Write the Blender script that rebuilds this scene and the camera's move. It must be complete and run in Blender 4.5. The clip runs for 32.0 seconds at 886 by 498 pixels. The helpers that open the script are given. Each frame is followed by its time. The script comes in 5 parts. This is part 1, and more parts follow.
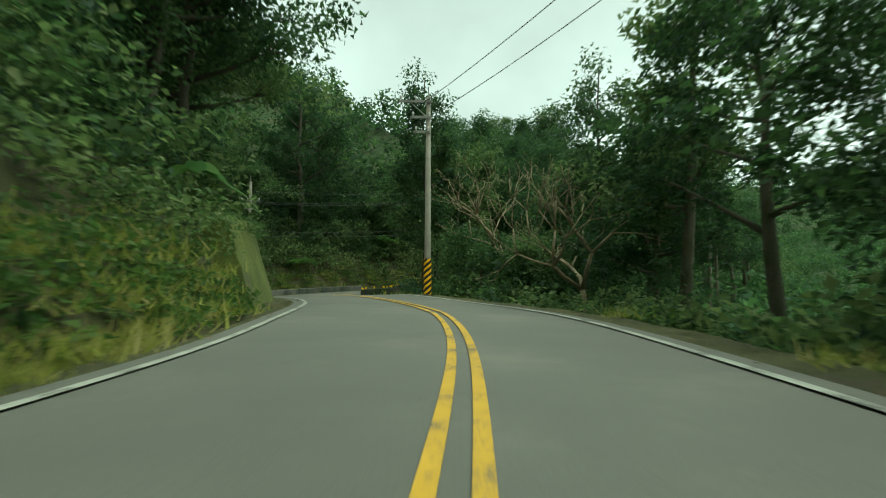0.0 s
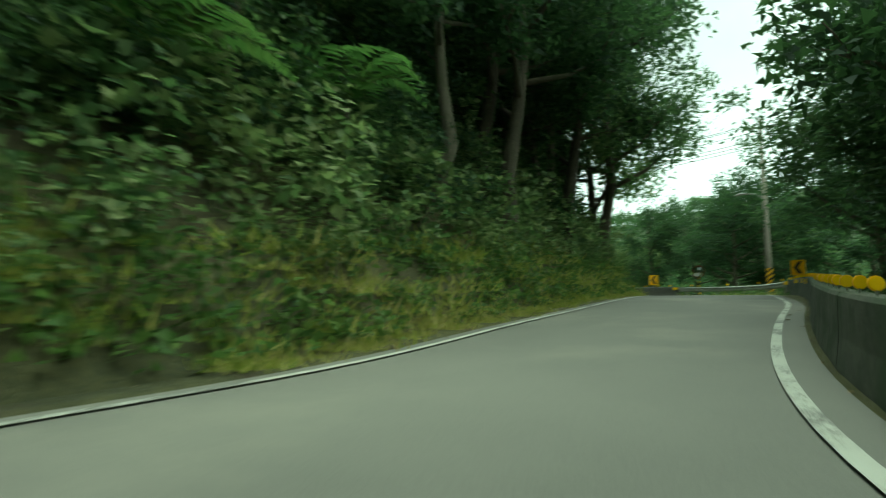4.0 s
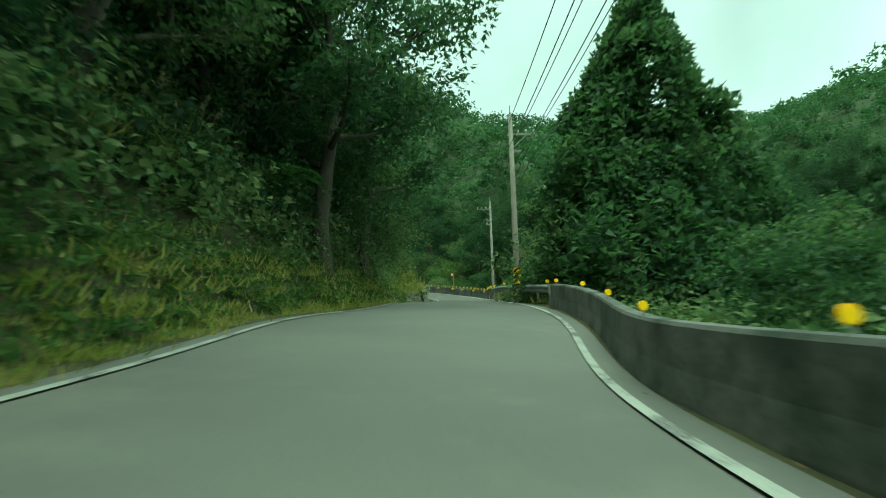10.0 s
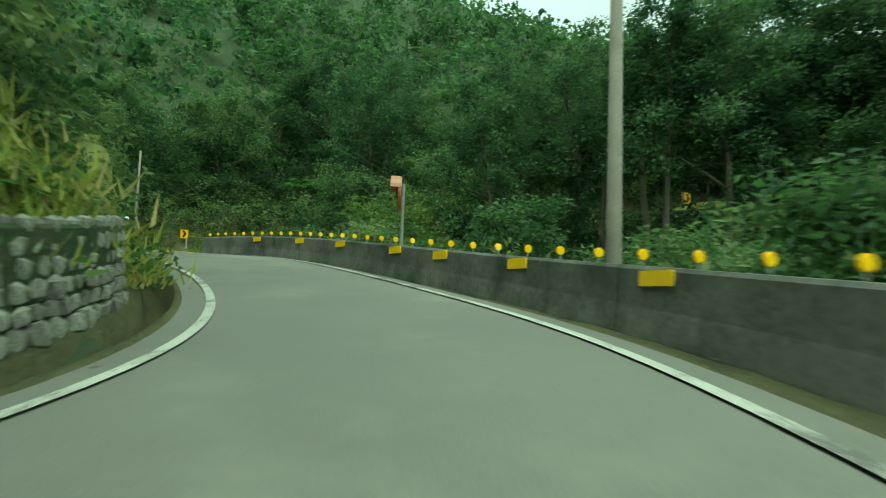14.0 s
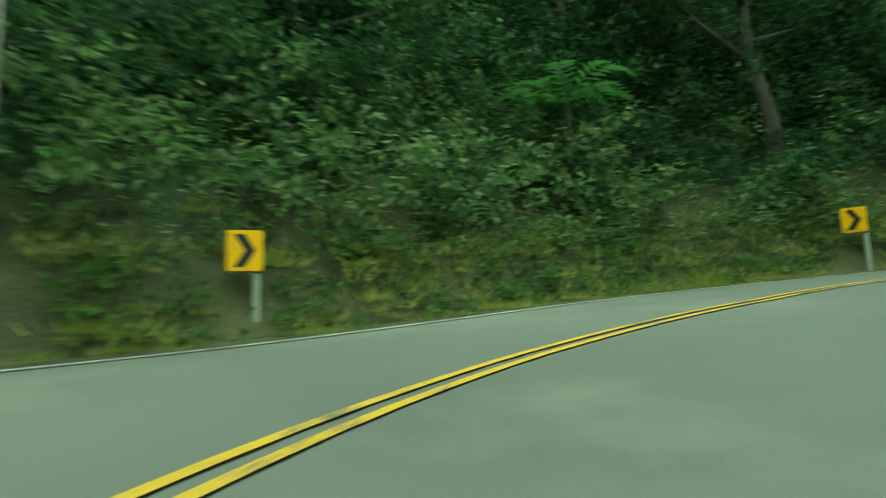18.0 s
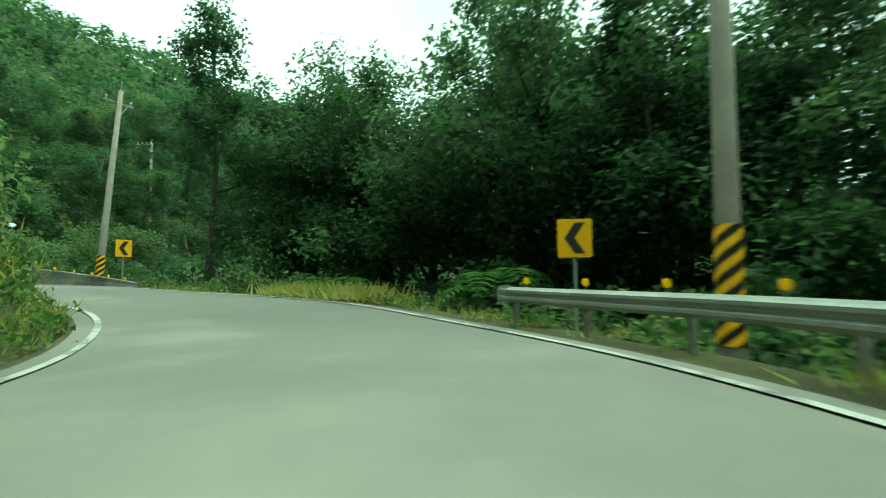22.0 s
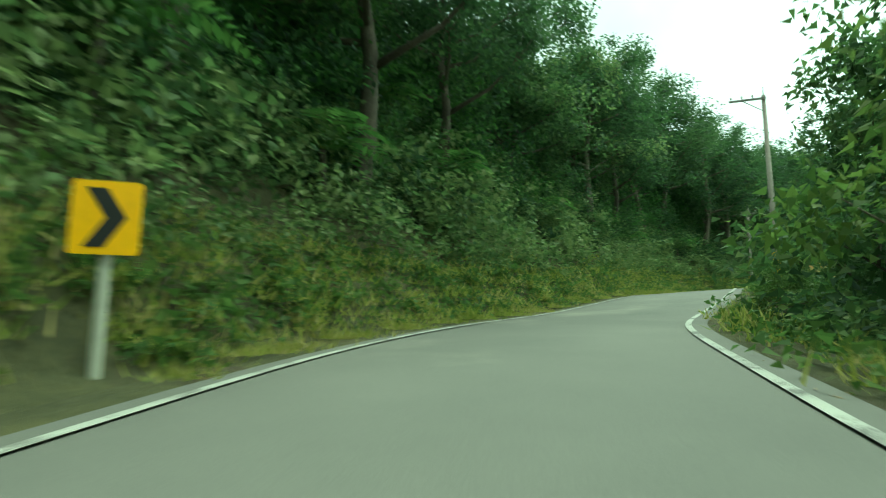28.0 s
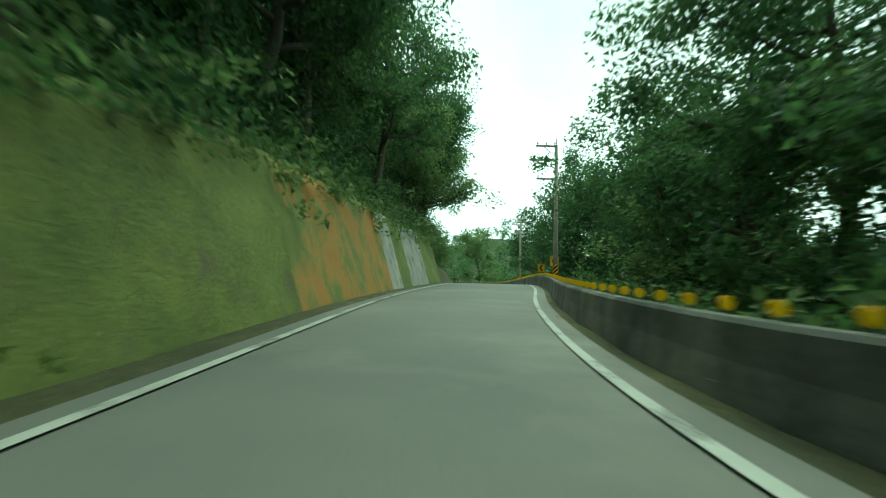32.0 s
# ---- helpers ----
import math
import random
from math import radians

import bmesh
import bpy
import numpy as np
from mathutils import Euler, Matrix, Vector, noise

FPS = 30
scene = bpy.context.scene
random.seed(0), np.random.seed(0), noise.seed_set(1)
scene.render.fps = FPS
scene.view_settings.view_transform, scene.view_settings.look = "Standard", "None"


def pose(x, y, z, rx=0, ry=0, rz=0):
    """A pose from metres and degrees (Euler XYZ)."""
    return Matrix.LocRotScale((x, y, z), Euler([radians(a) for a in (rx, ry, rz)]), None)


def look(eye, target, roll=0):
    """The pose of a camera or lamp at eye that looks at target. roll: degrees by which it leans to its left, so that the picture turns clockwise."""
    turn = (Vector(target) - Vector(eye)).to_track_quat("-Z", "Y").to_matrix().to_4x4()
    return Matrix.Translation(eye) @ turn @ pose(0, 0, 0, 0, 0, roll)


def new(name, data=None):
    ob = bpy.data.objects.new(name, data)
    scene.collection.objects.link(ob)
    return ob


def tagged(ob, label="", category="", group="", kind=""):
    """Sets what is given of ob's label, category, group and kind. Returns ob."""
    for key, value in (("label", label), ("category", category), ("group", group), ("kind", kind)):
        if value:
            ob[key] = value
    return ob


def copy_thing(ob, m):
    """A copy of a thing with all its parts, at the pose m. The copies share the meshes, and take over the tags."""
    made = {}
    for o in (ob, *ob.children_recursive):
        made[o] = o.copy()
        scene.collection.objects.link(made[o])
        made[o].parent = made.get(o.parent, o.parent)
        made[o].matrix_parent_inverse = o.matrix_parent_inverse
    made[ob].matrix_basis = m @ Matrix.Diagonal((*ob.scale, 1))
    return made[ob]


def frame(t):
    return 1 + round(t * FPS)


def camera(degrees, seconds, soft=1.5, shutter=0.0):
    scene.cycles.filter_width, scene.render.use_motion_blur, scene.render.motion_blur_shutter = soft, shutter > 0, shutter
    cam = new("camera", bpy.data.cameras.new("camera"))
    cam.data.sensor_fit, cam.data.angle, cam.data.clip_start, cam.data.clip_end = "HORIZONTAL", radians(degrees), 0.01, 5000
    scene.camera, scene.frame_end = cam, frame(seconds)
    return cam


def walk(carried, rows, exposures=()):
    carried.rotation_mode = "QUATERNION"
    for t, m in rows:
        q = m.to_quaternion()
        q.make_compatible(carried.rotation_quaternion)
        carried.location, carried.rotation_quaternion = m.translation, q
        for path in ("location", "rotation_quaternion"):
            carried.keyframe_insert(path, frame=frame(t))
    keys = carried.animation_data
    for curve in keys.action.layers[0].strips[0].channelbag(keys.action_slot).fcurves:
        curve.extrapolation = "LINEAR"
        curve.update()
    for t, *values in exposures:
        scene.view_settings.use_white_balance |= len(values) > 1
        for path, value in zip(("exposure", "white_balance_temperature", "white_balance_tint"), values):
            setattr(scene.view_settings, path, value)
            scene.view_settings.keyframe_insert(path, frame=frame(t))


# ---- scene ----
# the drive line: seconds, place in metres, turn in degrees
PATH = [
    (0.0, 0.00, 0.00, 0.95, 92.50, -0.25, -0.01),
    (0.5, -0.06, 7.08, 0.91, 92.09, -0.55, 2.28),
    (1.0, -0.87, 13.82, 0.91, 92.53, -0.06, 9.41),
    (1.5, -2.66, 20.90, 0.86, 92.48, 0.05, 18.92),
    (2.0, -5.45, 27.53, 0.79, 91.11, -0.89, 22.58),
    (2.5, -7.65, 33.75, 0.42, 89.23, -0.04, 16.31),
    (3.0, -8.51, 39.87, 0.04, 89.47, 0.94, 4.75),
    (3.5, -7.99, 45.62, -0.23, 93.71, 0.91, -8.17),
    (4.0, -5.90, 50.89, 0.07, 96.53, -0.07, -27.43),
    (4.5, -2.48, 54.89, 0.37, 96.71, -0.47, -46.15),
    (5.0, 1.34, 58.12, 0.70, 96.22, 0.07, -59.93),
    (5.5, 5.36, 60.99, 1.05, 95.58, 1.00, -67.63),
    (6.0, 9.65, 63.79, 1.41, 94.83, 1.62, -68.56),
    (6.5, 14.26, 66.77, 1.72, 94.00, 1.25, -62.01),
    (7.0, 18.82, 70.30, 1.95, 93.29, 0.10, -47.35),
    (7.5, 21.74, 74.84, 2.04, 93.48, 0.27, -26.18),
    (8.0, 22.76, 80.04, 2.17, 94.54, -0.56, -5.31),
    (8.5, 21.88, 85.24, 2.29, 94.34, -1.06, 16.18),
    (9.0, 19.10, 89.64, 2.38, 94.92, -0.46, 38.17),
    (9.5, 14.74, 93.20, 2.73, 95.62, -0.12, 56.02),
    (10.0, 9.43, 96.25, 3.11, 96.76, 1.70, 62.47),
    (10.5, 3.42, 99.38, 3.36, 96.21, 3.91, 63.12),
    (11.0, -2.39, 102.49, 3.91, 96.69, 2.99, 61.95),
    (11.5, -8.55, 105.87, 4.36, 95.77, 0.66, 60.90),
    (12.0, -14.75, 109.33, 4.71, 95.15, 0.47, 61.20),
    (12.5, -20.90, 112.72, 4.96, 94.16, -0.73, 61.03),
    (13.0, -26.86, 116.21, 5.03, 93.20, -1.07, 59.13),
    (13.5, -32.39, 119.71, 5.13, 93.86, -1.61, 56.84),
    (14.0, -37.34, 122.73, 5.32, 94.33, -1.95, 60.05),
    (14.5, -42.15, 124.83, 5.68, 96.19, -2.73, 69.38),
    (15.0, -47.16, 125.64, 6.18, 97.19, -2.98, 83.29),
    (15.5, -52.48, 125.33, 6.75, 96.96, -2.53, 97.77),
    (16.0, -58.14, 124.23, 7.25, 95.98, -1.56, 108.11),
    (16.5, -64.18, 122.65, 7.58, 94.75, -0.25, 109.65),
    (17.0, -70.45, 121.28, 7.65, 94.12, 1.12, 99.23),
    (17.5, -76.15, 121.89, 7.72, 95.44, 1.86, 79.62),
    (18.0, -80.69, 124.56, 8.20, 97.22, 1.75, 54.55),
    (18.5, -83.58, 128.90, 8.60, 98.98, 1.75, 28.55),
    (19.0, -84.58, 134.31, 9.20, 99.42, 2.67, 5.96),
    (19.5, -83.44, 139.50, 9.73, 97.92, 2.76, -14.77),
    (20.0, -80.45, 144.67, 10.19, 97.02, 2.91, -34.13),
    (20.5, -76.09, 149.05, 10.67, 96.69, 1.40, -48.47),
    (21.0, -71.06, 152.90, 11.10, 95.74, 1.16, -52.97),
    (21.5, -66.37, 156.62, 11.46, 94.88, 0.17, -51.48),
    (22.0, -62.14, 160.77, 11.77, 94.93, 0.18, -44.67),
    (22.5, -58.75, 165.30, 11.94, 95.59, -1.00, -32.58),
    (23.0, -56.57, 170.48, 12.11, 96.03, -2.43, -18.83),
    (23.5, -55.94, 175.68, 12.49, 96.50, -3.12, -2.79),
    (24.0, -57.08, 181.13, 12.82, 96.42, -2.84, 18.05),
    (24.5, -60.06, 185.73, 13.22, 96.18, -2.58, 38.41),
    (25.0, -64.20, 189.36, 13.50, 95.31, -2.15, 48.40),
    (25.5, -68.64, 192.59, 13.87, 94.38, -1.53, 47.41),
    (26.0, -72.53, 196.05, 14.37, 94.31, -0.86, 37.48),
    (26.5, -75.01, 200.41, 15.02, 96.00, -0.25, 20.67),
    (27.0, -75.46, 205.79, 15.57, 99.21, 0.26, 0.21),
    (27.5, -74.14, 210.90, 16.28, 100.09, 0.59, -17.32),
    (28.0, -71.42, 216.06, 16.86, 98.76, -0.08, -30.58),
    (28.5, -67.19, 221.19, 17.47, 98.02, 0.20, -41.65),
    (29.0, -61.71, 225.88, 18.07, 97.34, 0.81, -50.90),
    (29.5, -55.03, 230.25, 18.75, 98.81, 0.26, -59.18),
    (30.0, -47.01, 234.41, 19.92, 99.30, -1.65, -64.09),
    (30.5, -38.26, 238.39, 20.66, 97.90, -0.83, -65.96),
    (31.0, -28.71, 242.01, 21.26, 96.48, 1.10, -70.03),
    (31.5, -18.71, 244.88, 21.84, 97.50, -0.81, -75.50),
    (32.0, -8.61, 247.78, 22.43, 98.12, -1.95, -78.78),
]
cam = camera(76.0, 32.0, soft=1.0, shutter=0.28)
walk(cam, [(r[0], pose(*r[1:])) for r in PATH],
     exposures=[(0.0, 0.25, 6450, -26), (1.0, 0.8, 5950, -42), (2.0, 1.1, 5900, -44), (3.0, 1.3, 6200, -34), (4.0, 0.7, 6300, -32), (4.5, 0.65, 6200, -34),
                (6.6, 0.4, 6000, -26), (7.0, 0.35, 6100, -26), (7.5, 0.05, 6150, -34), (8.0, -0.2, 6200, -38), (9.5, 0.4, 5900, -46),
                (11.0, 0.7, 6000, -40), (12.0, 0.95, 6300, -31), (13.0, 1.1, 6150, -38), (14.0, 0.7, 6200, -40), (17.0, 0.65, 6000, -50), (18.0, 0.6, 5950, -48), (19.0, 0.4, 6050, -46), (20.0, 0.65, 6200, -42),
                (21.0, 1.0, 6050, -42), (22.0, 1.05, 6050, -42), (23.0, 0.7, 6300, -36), (24.0, 1.2, 6150, -36), (27.0, 0.85, 6000, -48), (28.0, 1.0, 6150, -40),
                (29.0, 1.05, 6100, -40), (30.0, 0.6, 6100, -42), (31.0, 0.85, 6100, -40), (32.0, 0.5, 6000, -40)])

# ---- sky and sun: bright overcast ----
world = bpy.data.worlds.new("world")
scene.world = world
world.use_nodes = True
wn, wl = world.node_tree.nodes, world.node_tree.links
wn.clear()
w_out, w_bg, w_sky = wn.new("ShaderNodeOutputWorld"), wn.new("ShaderNodeBackground"), wn.new("ShaderNodeTexSky")
w_sky.sky_type, w_sky.sun_disc = "NISHITA", False
w_sky.sun_elevation, w_sky.sun_rotation = radians(74), radians(115)
w_sky.air_density, w_sky.dust_density, w_sky.ozone_density = 1.0, 1.6, 1.0
w_hsv = wn.new("ShaderNodeHueSaturation")
w_hsv.inputs["Saturation"].default_value = 0.14
w_tex, w_noise = wn.new("ShaderNodeTexCoord"), wn.new("ShaderNodeTexNoise")
w_noise.inputs["Scale"].default_value, w_noise.inputs["Detail"].default_value = 2.2, 5.0
w_map = wn.new("ShaderNodeMapRange")
w_map.inputs["From Min"].default_value, w_map.inputs["From Max"].default_value = 0.3, 0.7
w_map.inputs["To Min"].default_value, w_map.inputs["To Max"].default_value = 0.68, 1.12
w_mul = wn.new("ShaderNodeMix")
w_mul.data_type, w_mul.blend_type = "RGBA", "MULTIPLY"
w_mul.inputs["Factor"].default_value = 1.0
wl.new(w_sky.outputs["Color"], w_hsv.inputs["Color"])
wl.new(w_tex.outputs["Generated"], w_noise.inputs["Vector"])
wl.new(w_noise.outputs["Fac"], w_map.inputs["Value"])
wl.new(w_hsv.outputs["Color"], w_mul.inputs[6])
wl.new(w_map.outputs["Result"], w_mul.inputs[7])
wl.new(w_mul.outputs[2], w_bg.inputs["Color"])
wl.new(w_bg.outputs["Background"], w_out.inputs["Surface"])
w_bg.inputs["Strength"].default_value = 0.21

sun_data = bpy.data.lights.new("sun", "SUN")
sun_data.energy, sun_data.angle, sun_data.color = 2.1, radians(60), (1.0, 0.97, 0.92)
sun = new("sun", sun_data)
sun.matrix_world = look((0, 0, 100), (math.sin(radians(115)) * -20, math.cos(radians(115)) * -20, 30))


# ---- materials ----
def ramp(nt, fac, stops):
    node = nt.nodes.new("ShaderNodeValToRGB")
    while len(node.color_ramp.elements) < len(stops):
        node.color_ramp.elements.new(0.5)
    for el, (pos, col) in zip(node.color_ramp.elements, stops):
        el.position, el.color = pos, (*col, 1)
    nt.links.new(fac, node.inputs["Fac"])
    return node.outputs["Color"]


def noise_tex(nt, vec, scale, detail=6.0, rough=0.6):
    node = nt.nodes.new("ShaderNodeTexNoise")
    node.inputs["Scale"].default_value, node.inputs["Detail"].default_value, node.inputs["Roughness"].default_value = scale, detail, rough
    nt.links.new(vec, node.inputs["Vector"])
    return node.outputs["Fac"]


def mix_rgb(nt, fac, a, b, kind="MIX"):
    node = nt.nodes.new("ShaderNodeMix")
    node.data_type, node.blend_type = "RGBA", kind
    for socket, value in ((node.inputs["Factor"], fac), (node.inputs[6], a), (node.inputs[7], b)):
        if isinstance(value, (int, float)):
            socket.default_value = value
        elif isinstance(value, tuple):
            socket.default_value = (*value, 1)
        else:
            nt.links.new(value, socket)
    return node.outputs[2]


def start_material(name, local=False):
    m = bpy.data.materials.new(name)
    m.use_nodes = True
    nt = m.node_tree
    if local:
        vec = nt.nodes.new("ShaderNodeTexCoord").outputs["Object"]
    else:
        vec = nt.nodes.new("ShaderNodeNewGeometry").outputs["Position"]
    return m, nt, nt.nodes["Principled BSDF"], vec


def bumped(nt, bsdf, height, strength, distance):
    node = nt.nodes.new("ShaderNodeBump")
    node.inputs["Strength"].default_value, node.inputs["Distance"].default_value = strength, distance
    nt.links.new(height, node.inputs["Height"])
    nt.links.new(node.outputs["Normal"], bsdf.inputs["Normal"])


def surface(name, dark, light, rough=0.8, big=0.4, small=12.0, bump=0.4, depth=0.01, metal=0.0, local=False, stain=None, stain_at=(0.5, 0.7), stain_scale=0.8, spread=0.0):
    """A surface with stains at one scale and grain at another."""
    m, nt, bsdf, vec = start_material(name, local)
    coarse, fine = noise_tex(nt, vec, big, 5), noise_tex(nt, vec, small, 8, 0.7)
    tone = ramp(nt, mix_rgb(nt, 0.45, coarse, fine), [(0.36, dark), (0.62, light)])
    if stain:
        patch = noise_tex(nt, vec, stain_scale, 7, 0.65)
        mask = ramp(nt, patch, [(stain_at[0], (0, 0, 0)), (stain_at[1], (1, 1, 1))])
        tone = mix_rgb(nt, mask, tone, stain)
    if spread:
        rnd = nt.nodes.new("ShaderNodeObjectInfo").outputs["Random"]
        tone = mix_rgb(nt, 1.0, tone, ramp(nt, rnd, [(0.0, (1 - spread,) * 3), (1.0, (1 + spread * 0.5,) * 3)]), "MULTIPLY")
    nt.links.new(tone, bsdf.inputs["Base Color"])
    bsdf.inputs["Roughness"].default_value, bsdf.inputs["Metallic"].default_value = rough, metal
    bumped(nt, bsdf, fine, bump, depth)
    return m


def leaf_material(name, tones, rough=0.6, clear=0.5):
    """Leaves, each of its own tone, that let some light through."""
    m, nt, bsdf, vec = start_material(name)
    geo = nt.nodes.new("ShaderNodeNewGeometry").outputs["Random Per Island"]
    patch = noise_tex(nt, vec, 0.35, 3)
    per_tree = nt.nodes.new("ShaderNodeObjectInfo").outputs["Random"]
    fac = mix_rgb(nt, 0.5, mix_rgb(nt, 0.5, geo, per_tree), patch)
    n = len(tones)
    tone = ramp(nt, fac, [(0.32 + 0.36 * i / (n - 1), c) for i, c in enumerate(tones)])
    nt.links.new(tone, bsdf.inputs["Base Color"])
    bsdf.inputs["Roughness"].default_value = rough
    bsdf.inputs["Specular IOR Level"].default_value = 0.22
    trans, blend = nt.nodes.new("ShaderNodeBsdfTranslucent"), nt.nodes.new("ShaderNodeMixShader")
    nt.links.new(mix_rgb(nt, 0.35, tone, (0.15, 0.27, 0.07)), trans.inputs["Color"])
    blend.inputs["Fac"].default_value = clear
    nt.links.new(bsdf.outputs["BSDF"], blend.inputs[1])
    nt.links.new(trans.outputs["BSDF"], blend.inputs[2])
    nt.links.new(blend.outputs["Shader"], nt.nodes["Material Output"].inputs["Surface"])
    return m


def paint_line(name, paint, wear=0.5):
    """Road paint, worn through to the asphalt in patches."""
    m, nt, bsdf, vec = start_material(name)
    worn = mix_rgb(nt, 0.5, noise_tex(nt, vec, 1.1, 6), noise_tex(nt, vec, 24, 6, 0.75))
    mask = ramp(nt, worn, [(wear, (0, 0, 0)), (wear + 0.07, (1, 1, 1))])
    dirty = mix_rgb(nt, noise_tex(nt, vec, 3.0), paint, tuple(c * 0.62 for c in paint))
    nt.links.new(mix_rgb(nt, mask, dirty, (0.09, 0.087, 0.078)), bsdf.inputs["Base Color"])
    bsdf.inputs["Roughness"].default_value = 0.65
    bumped(nt, bsdf, noise_tex(nt, vec, 160), 0.35, 0.004)
    return m


def plain(name, colour, rough=0.5, metal=0.0, dirt=0.35):
    """Small painted or metal parts with a little grime."""
    m, nt, bsdf, vec = start_material(name, True)
    grime = noise_tex(nt, vec, 7.0, 6)
    nt.links.new(mix_rgb(nt, ramp(nt, grime, [(0.42, (0, 0, 0)), (0.8, (dirt,) * 3)]), colour, tuple(c * 0.35 for c in colour)), bsdf.inputs["Base Color"])
    bsdf.inputs["Roughness"].default_value, bsdf.inputs["Metallic"].default_value = rough, metal
    return m


ASPHALT = surface("asphalt", (0.085, 0.084, 0.073), (0.162, 0.156, 0.133), 0.82, 0.12, 60, 0.5, 0.006, stain=(0.20, 0.19, 0.155), stain_at=(0.52, 0.75), stain_scale=0.22)
WHITE_LINE = paint_line("white_line", (0.46, 0.46, 0.40), 0.50)
YELLOW_LINE = paint_line("yellow_line", (0.68, 0.40, 0.03), 0.52)
FADED_LINE = paint_line("faded_yellow_line", (0.55, 0.36, 0.05), 0.46)
GHOST_LINE = paint_line("worn_yellow_line", (0.50, 0.36, 0.08), 0.43)
EARTH = surface("earth", (0.022, 0.03, 0.012), (0.085, 0.085, 0.035), 0.95, 0.6, 5, 1.0, 0.16, stain=(0.03, 0.06, 0.014), stain_at=(0.36, 0.56), stain_scale=1.3)
VERGE = surface("verge", (0.03, 0.034, 0.011), (0.105, 0.10, 0.036), 0.95, 0.7, 11, 1.0, 0.08, stain=(0.065, 0.05, 0.027), stain_at=(0.54, 0.68), stain_scale=0.9)
BARRIER = surface("barrier_concrete", (0.055, 0.058, 0.05), (0.185, 0.18, 0.155), 0.9, 0.7, 14, 0.6, 0.012, stain=(0.035, 0.045, 0.03), stain_at=(0.46, 0.66), stain_scale=0.9)
BARRIER_MOSS = surface("mossy_barrier", (0.03, 0.036, 0.026), (0.10, 0.105, 0.075), 0.95, 0.7, 14, 0.8, 0.02, stain=(0.03, 0.05, 0.018), stain_at=(0.44, 0.62), stain_scale=1.1)
BARRIER_PALE = surface("grey_barrier", (0.12, 0.12, 0.10), (0.27, 0.265, 0.225), 0.9, 0.7, 14, 0.6, 0.012, stain=(0.07, 0.08, 0.055), stain_at=(0.46, 0.66), stain_scale=0.9)
CONCRETE = surface("weathered_concrete", (0.16, 0.155, 0.135), (0.34, 0.33, 0.29), 0.9, 0.9, 18, 0.5, 0.01, stain=(0.09, 0.095, 0.07), stain_at=(0.5, 0.72), stain_scale=1.4)
POLE = surface("pole_concrete", (0.14, 0.125, 0.10), (0.26, 0.235, 0.19), 0.9, 1.2, 30, 0.4, 0.004, local=True, spread=0.25)
MOSS_WALL = surface("mossy_wall", (0.05, 0.07, 0.014), (0.165, 0.185, 0.038), 0.95, 0.6, 12, 0.9, 0.04, stain=(0.10, 0.085, 0.05), stain_at=(0.55, 0.75), stain_scale=0.8)
RUST_WALL = surface("rust_stained_wall", (0.24, 0.12, 0.025), (0.40, 0.21, 0.04), 0.95, 0.7, 14, 0.7, 0.03, stain=(0.13, 0.15, 0.035), stain_at=(0.44, 0.58), stain_scale=0.7)
ROCK = surface("rock", (0.12, 0.12, 0.045), (0.36, 0.35, 0.12), 0.95, 0.8, 10, 1.0, 0.06, stain=(0.22, 0.23, 0.04), stain_at=(0.42, 0.6), stain_scale=0.9)
STONE = surface("stone", (0.15, 0.15, 0.12), (0.46, 0.45, 0.38), 0.9, 2.2, 18, 0.8, 0.03, local=True, stain=(0.08, 0.095, 0.03), stain_at=(0.5, 0.66), stain_scale=1.7, spread=0.4)
GALVANISED = surface("galvanised_steel", (0.19, 0.20, 0.18), (0.36, 0.37, 0.33), 0.62, 1.0, 26, 0.15, 0.003, metal=0.3, stain=(0.20, 0.13, 0.08), stain_at=(0.62, 0.8), stain_scale=1.6)
SIGN_YELLOW = plain("sign_yellow", (1.0, 0.52, 0.01), 0.35, dirt=0.2)
REFLECTOR = plain("reflector_yellow", (1.0, 0.62, 0.015), 0.25, dirt=0.1)
STRIPE_YELLOW = plain("stripe_yellow", (1.0, 0.54, 0.012), 0.5, dirt=0.25)
BLACK = plain("black_paint", (0.015, 0.016, 0.015), 0.5)
POST_METAL = plain("post_metal", (0.30, 0.31, 0.27), 0.5, 0.3)
POST_PALE = plain("post_pale", (0.42, 0.42, 0.33), 0.8, 0.0, 0.4)
ORANGE = plain("mirror_orange", (0.34, 0.12, 0.04), 0.45)
MIRROR = plain("mirror_face", (0.55, 0.57, 0.55), 0.1, 1.0, 0.2)
WIRE = plain("wire", (0.03, 0.032, 0.03), 0.6)
PORCELAIN = plain("insulator", (0.45, 0.44, 0.40), 0.3)
TWIG = surface("twig", (0.13, 0.10, 0.06), (0.34, 0.27, 0.17), 0.95, 1.4, 20, 0.8, 0.02, local=True)
BARK = surface("bark", (0.035, 0.03, 0.02), (0.13, 0.11, 0.075), 0.95, 1.4, 20, 0.9, 0.03, local=True, stain=(0.06, 0.07, 0.03), stain_at=(0.5, 0.7), stain_scale=2.0, spread=0.35)
PALE_BARK = surface("pale_bark", (0.065, 0.058, 0.04), (0.17, 0.15, 0.105), 0.95, 1.4, 20, 0.8, 0.02, local=True, stain=(0.08, 0.09, 0.04), stain_at=(0.5, 0.7), stain_scale=2.0)
LEAF = leaf_material("leaf", [(0.025, 0.054, 0.024), (0.061, 0.111, 0.043), (0.118, 0.175, 0.067), (0.207, 0.250, 0.100)])
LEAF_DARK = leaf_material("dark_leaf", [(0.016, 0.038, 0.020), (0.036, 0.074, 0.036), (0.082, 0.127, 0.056)])
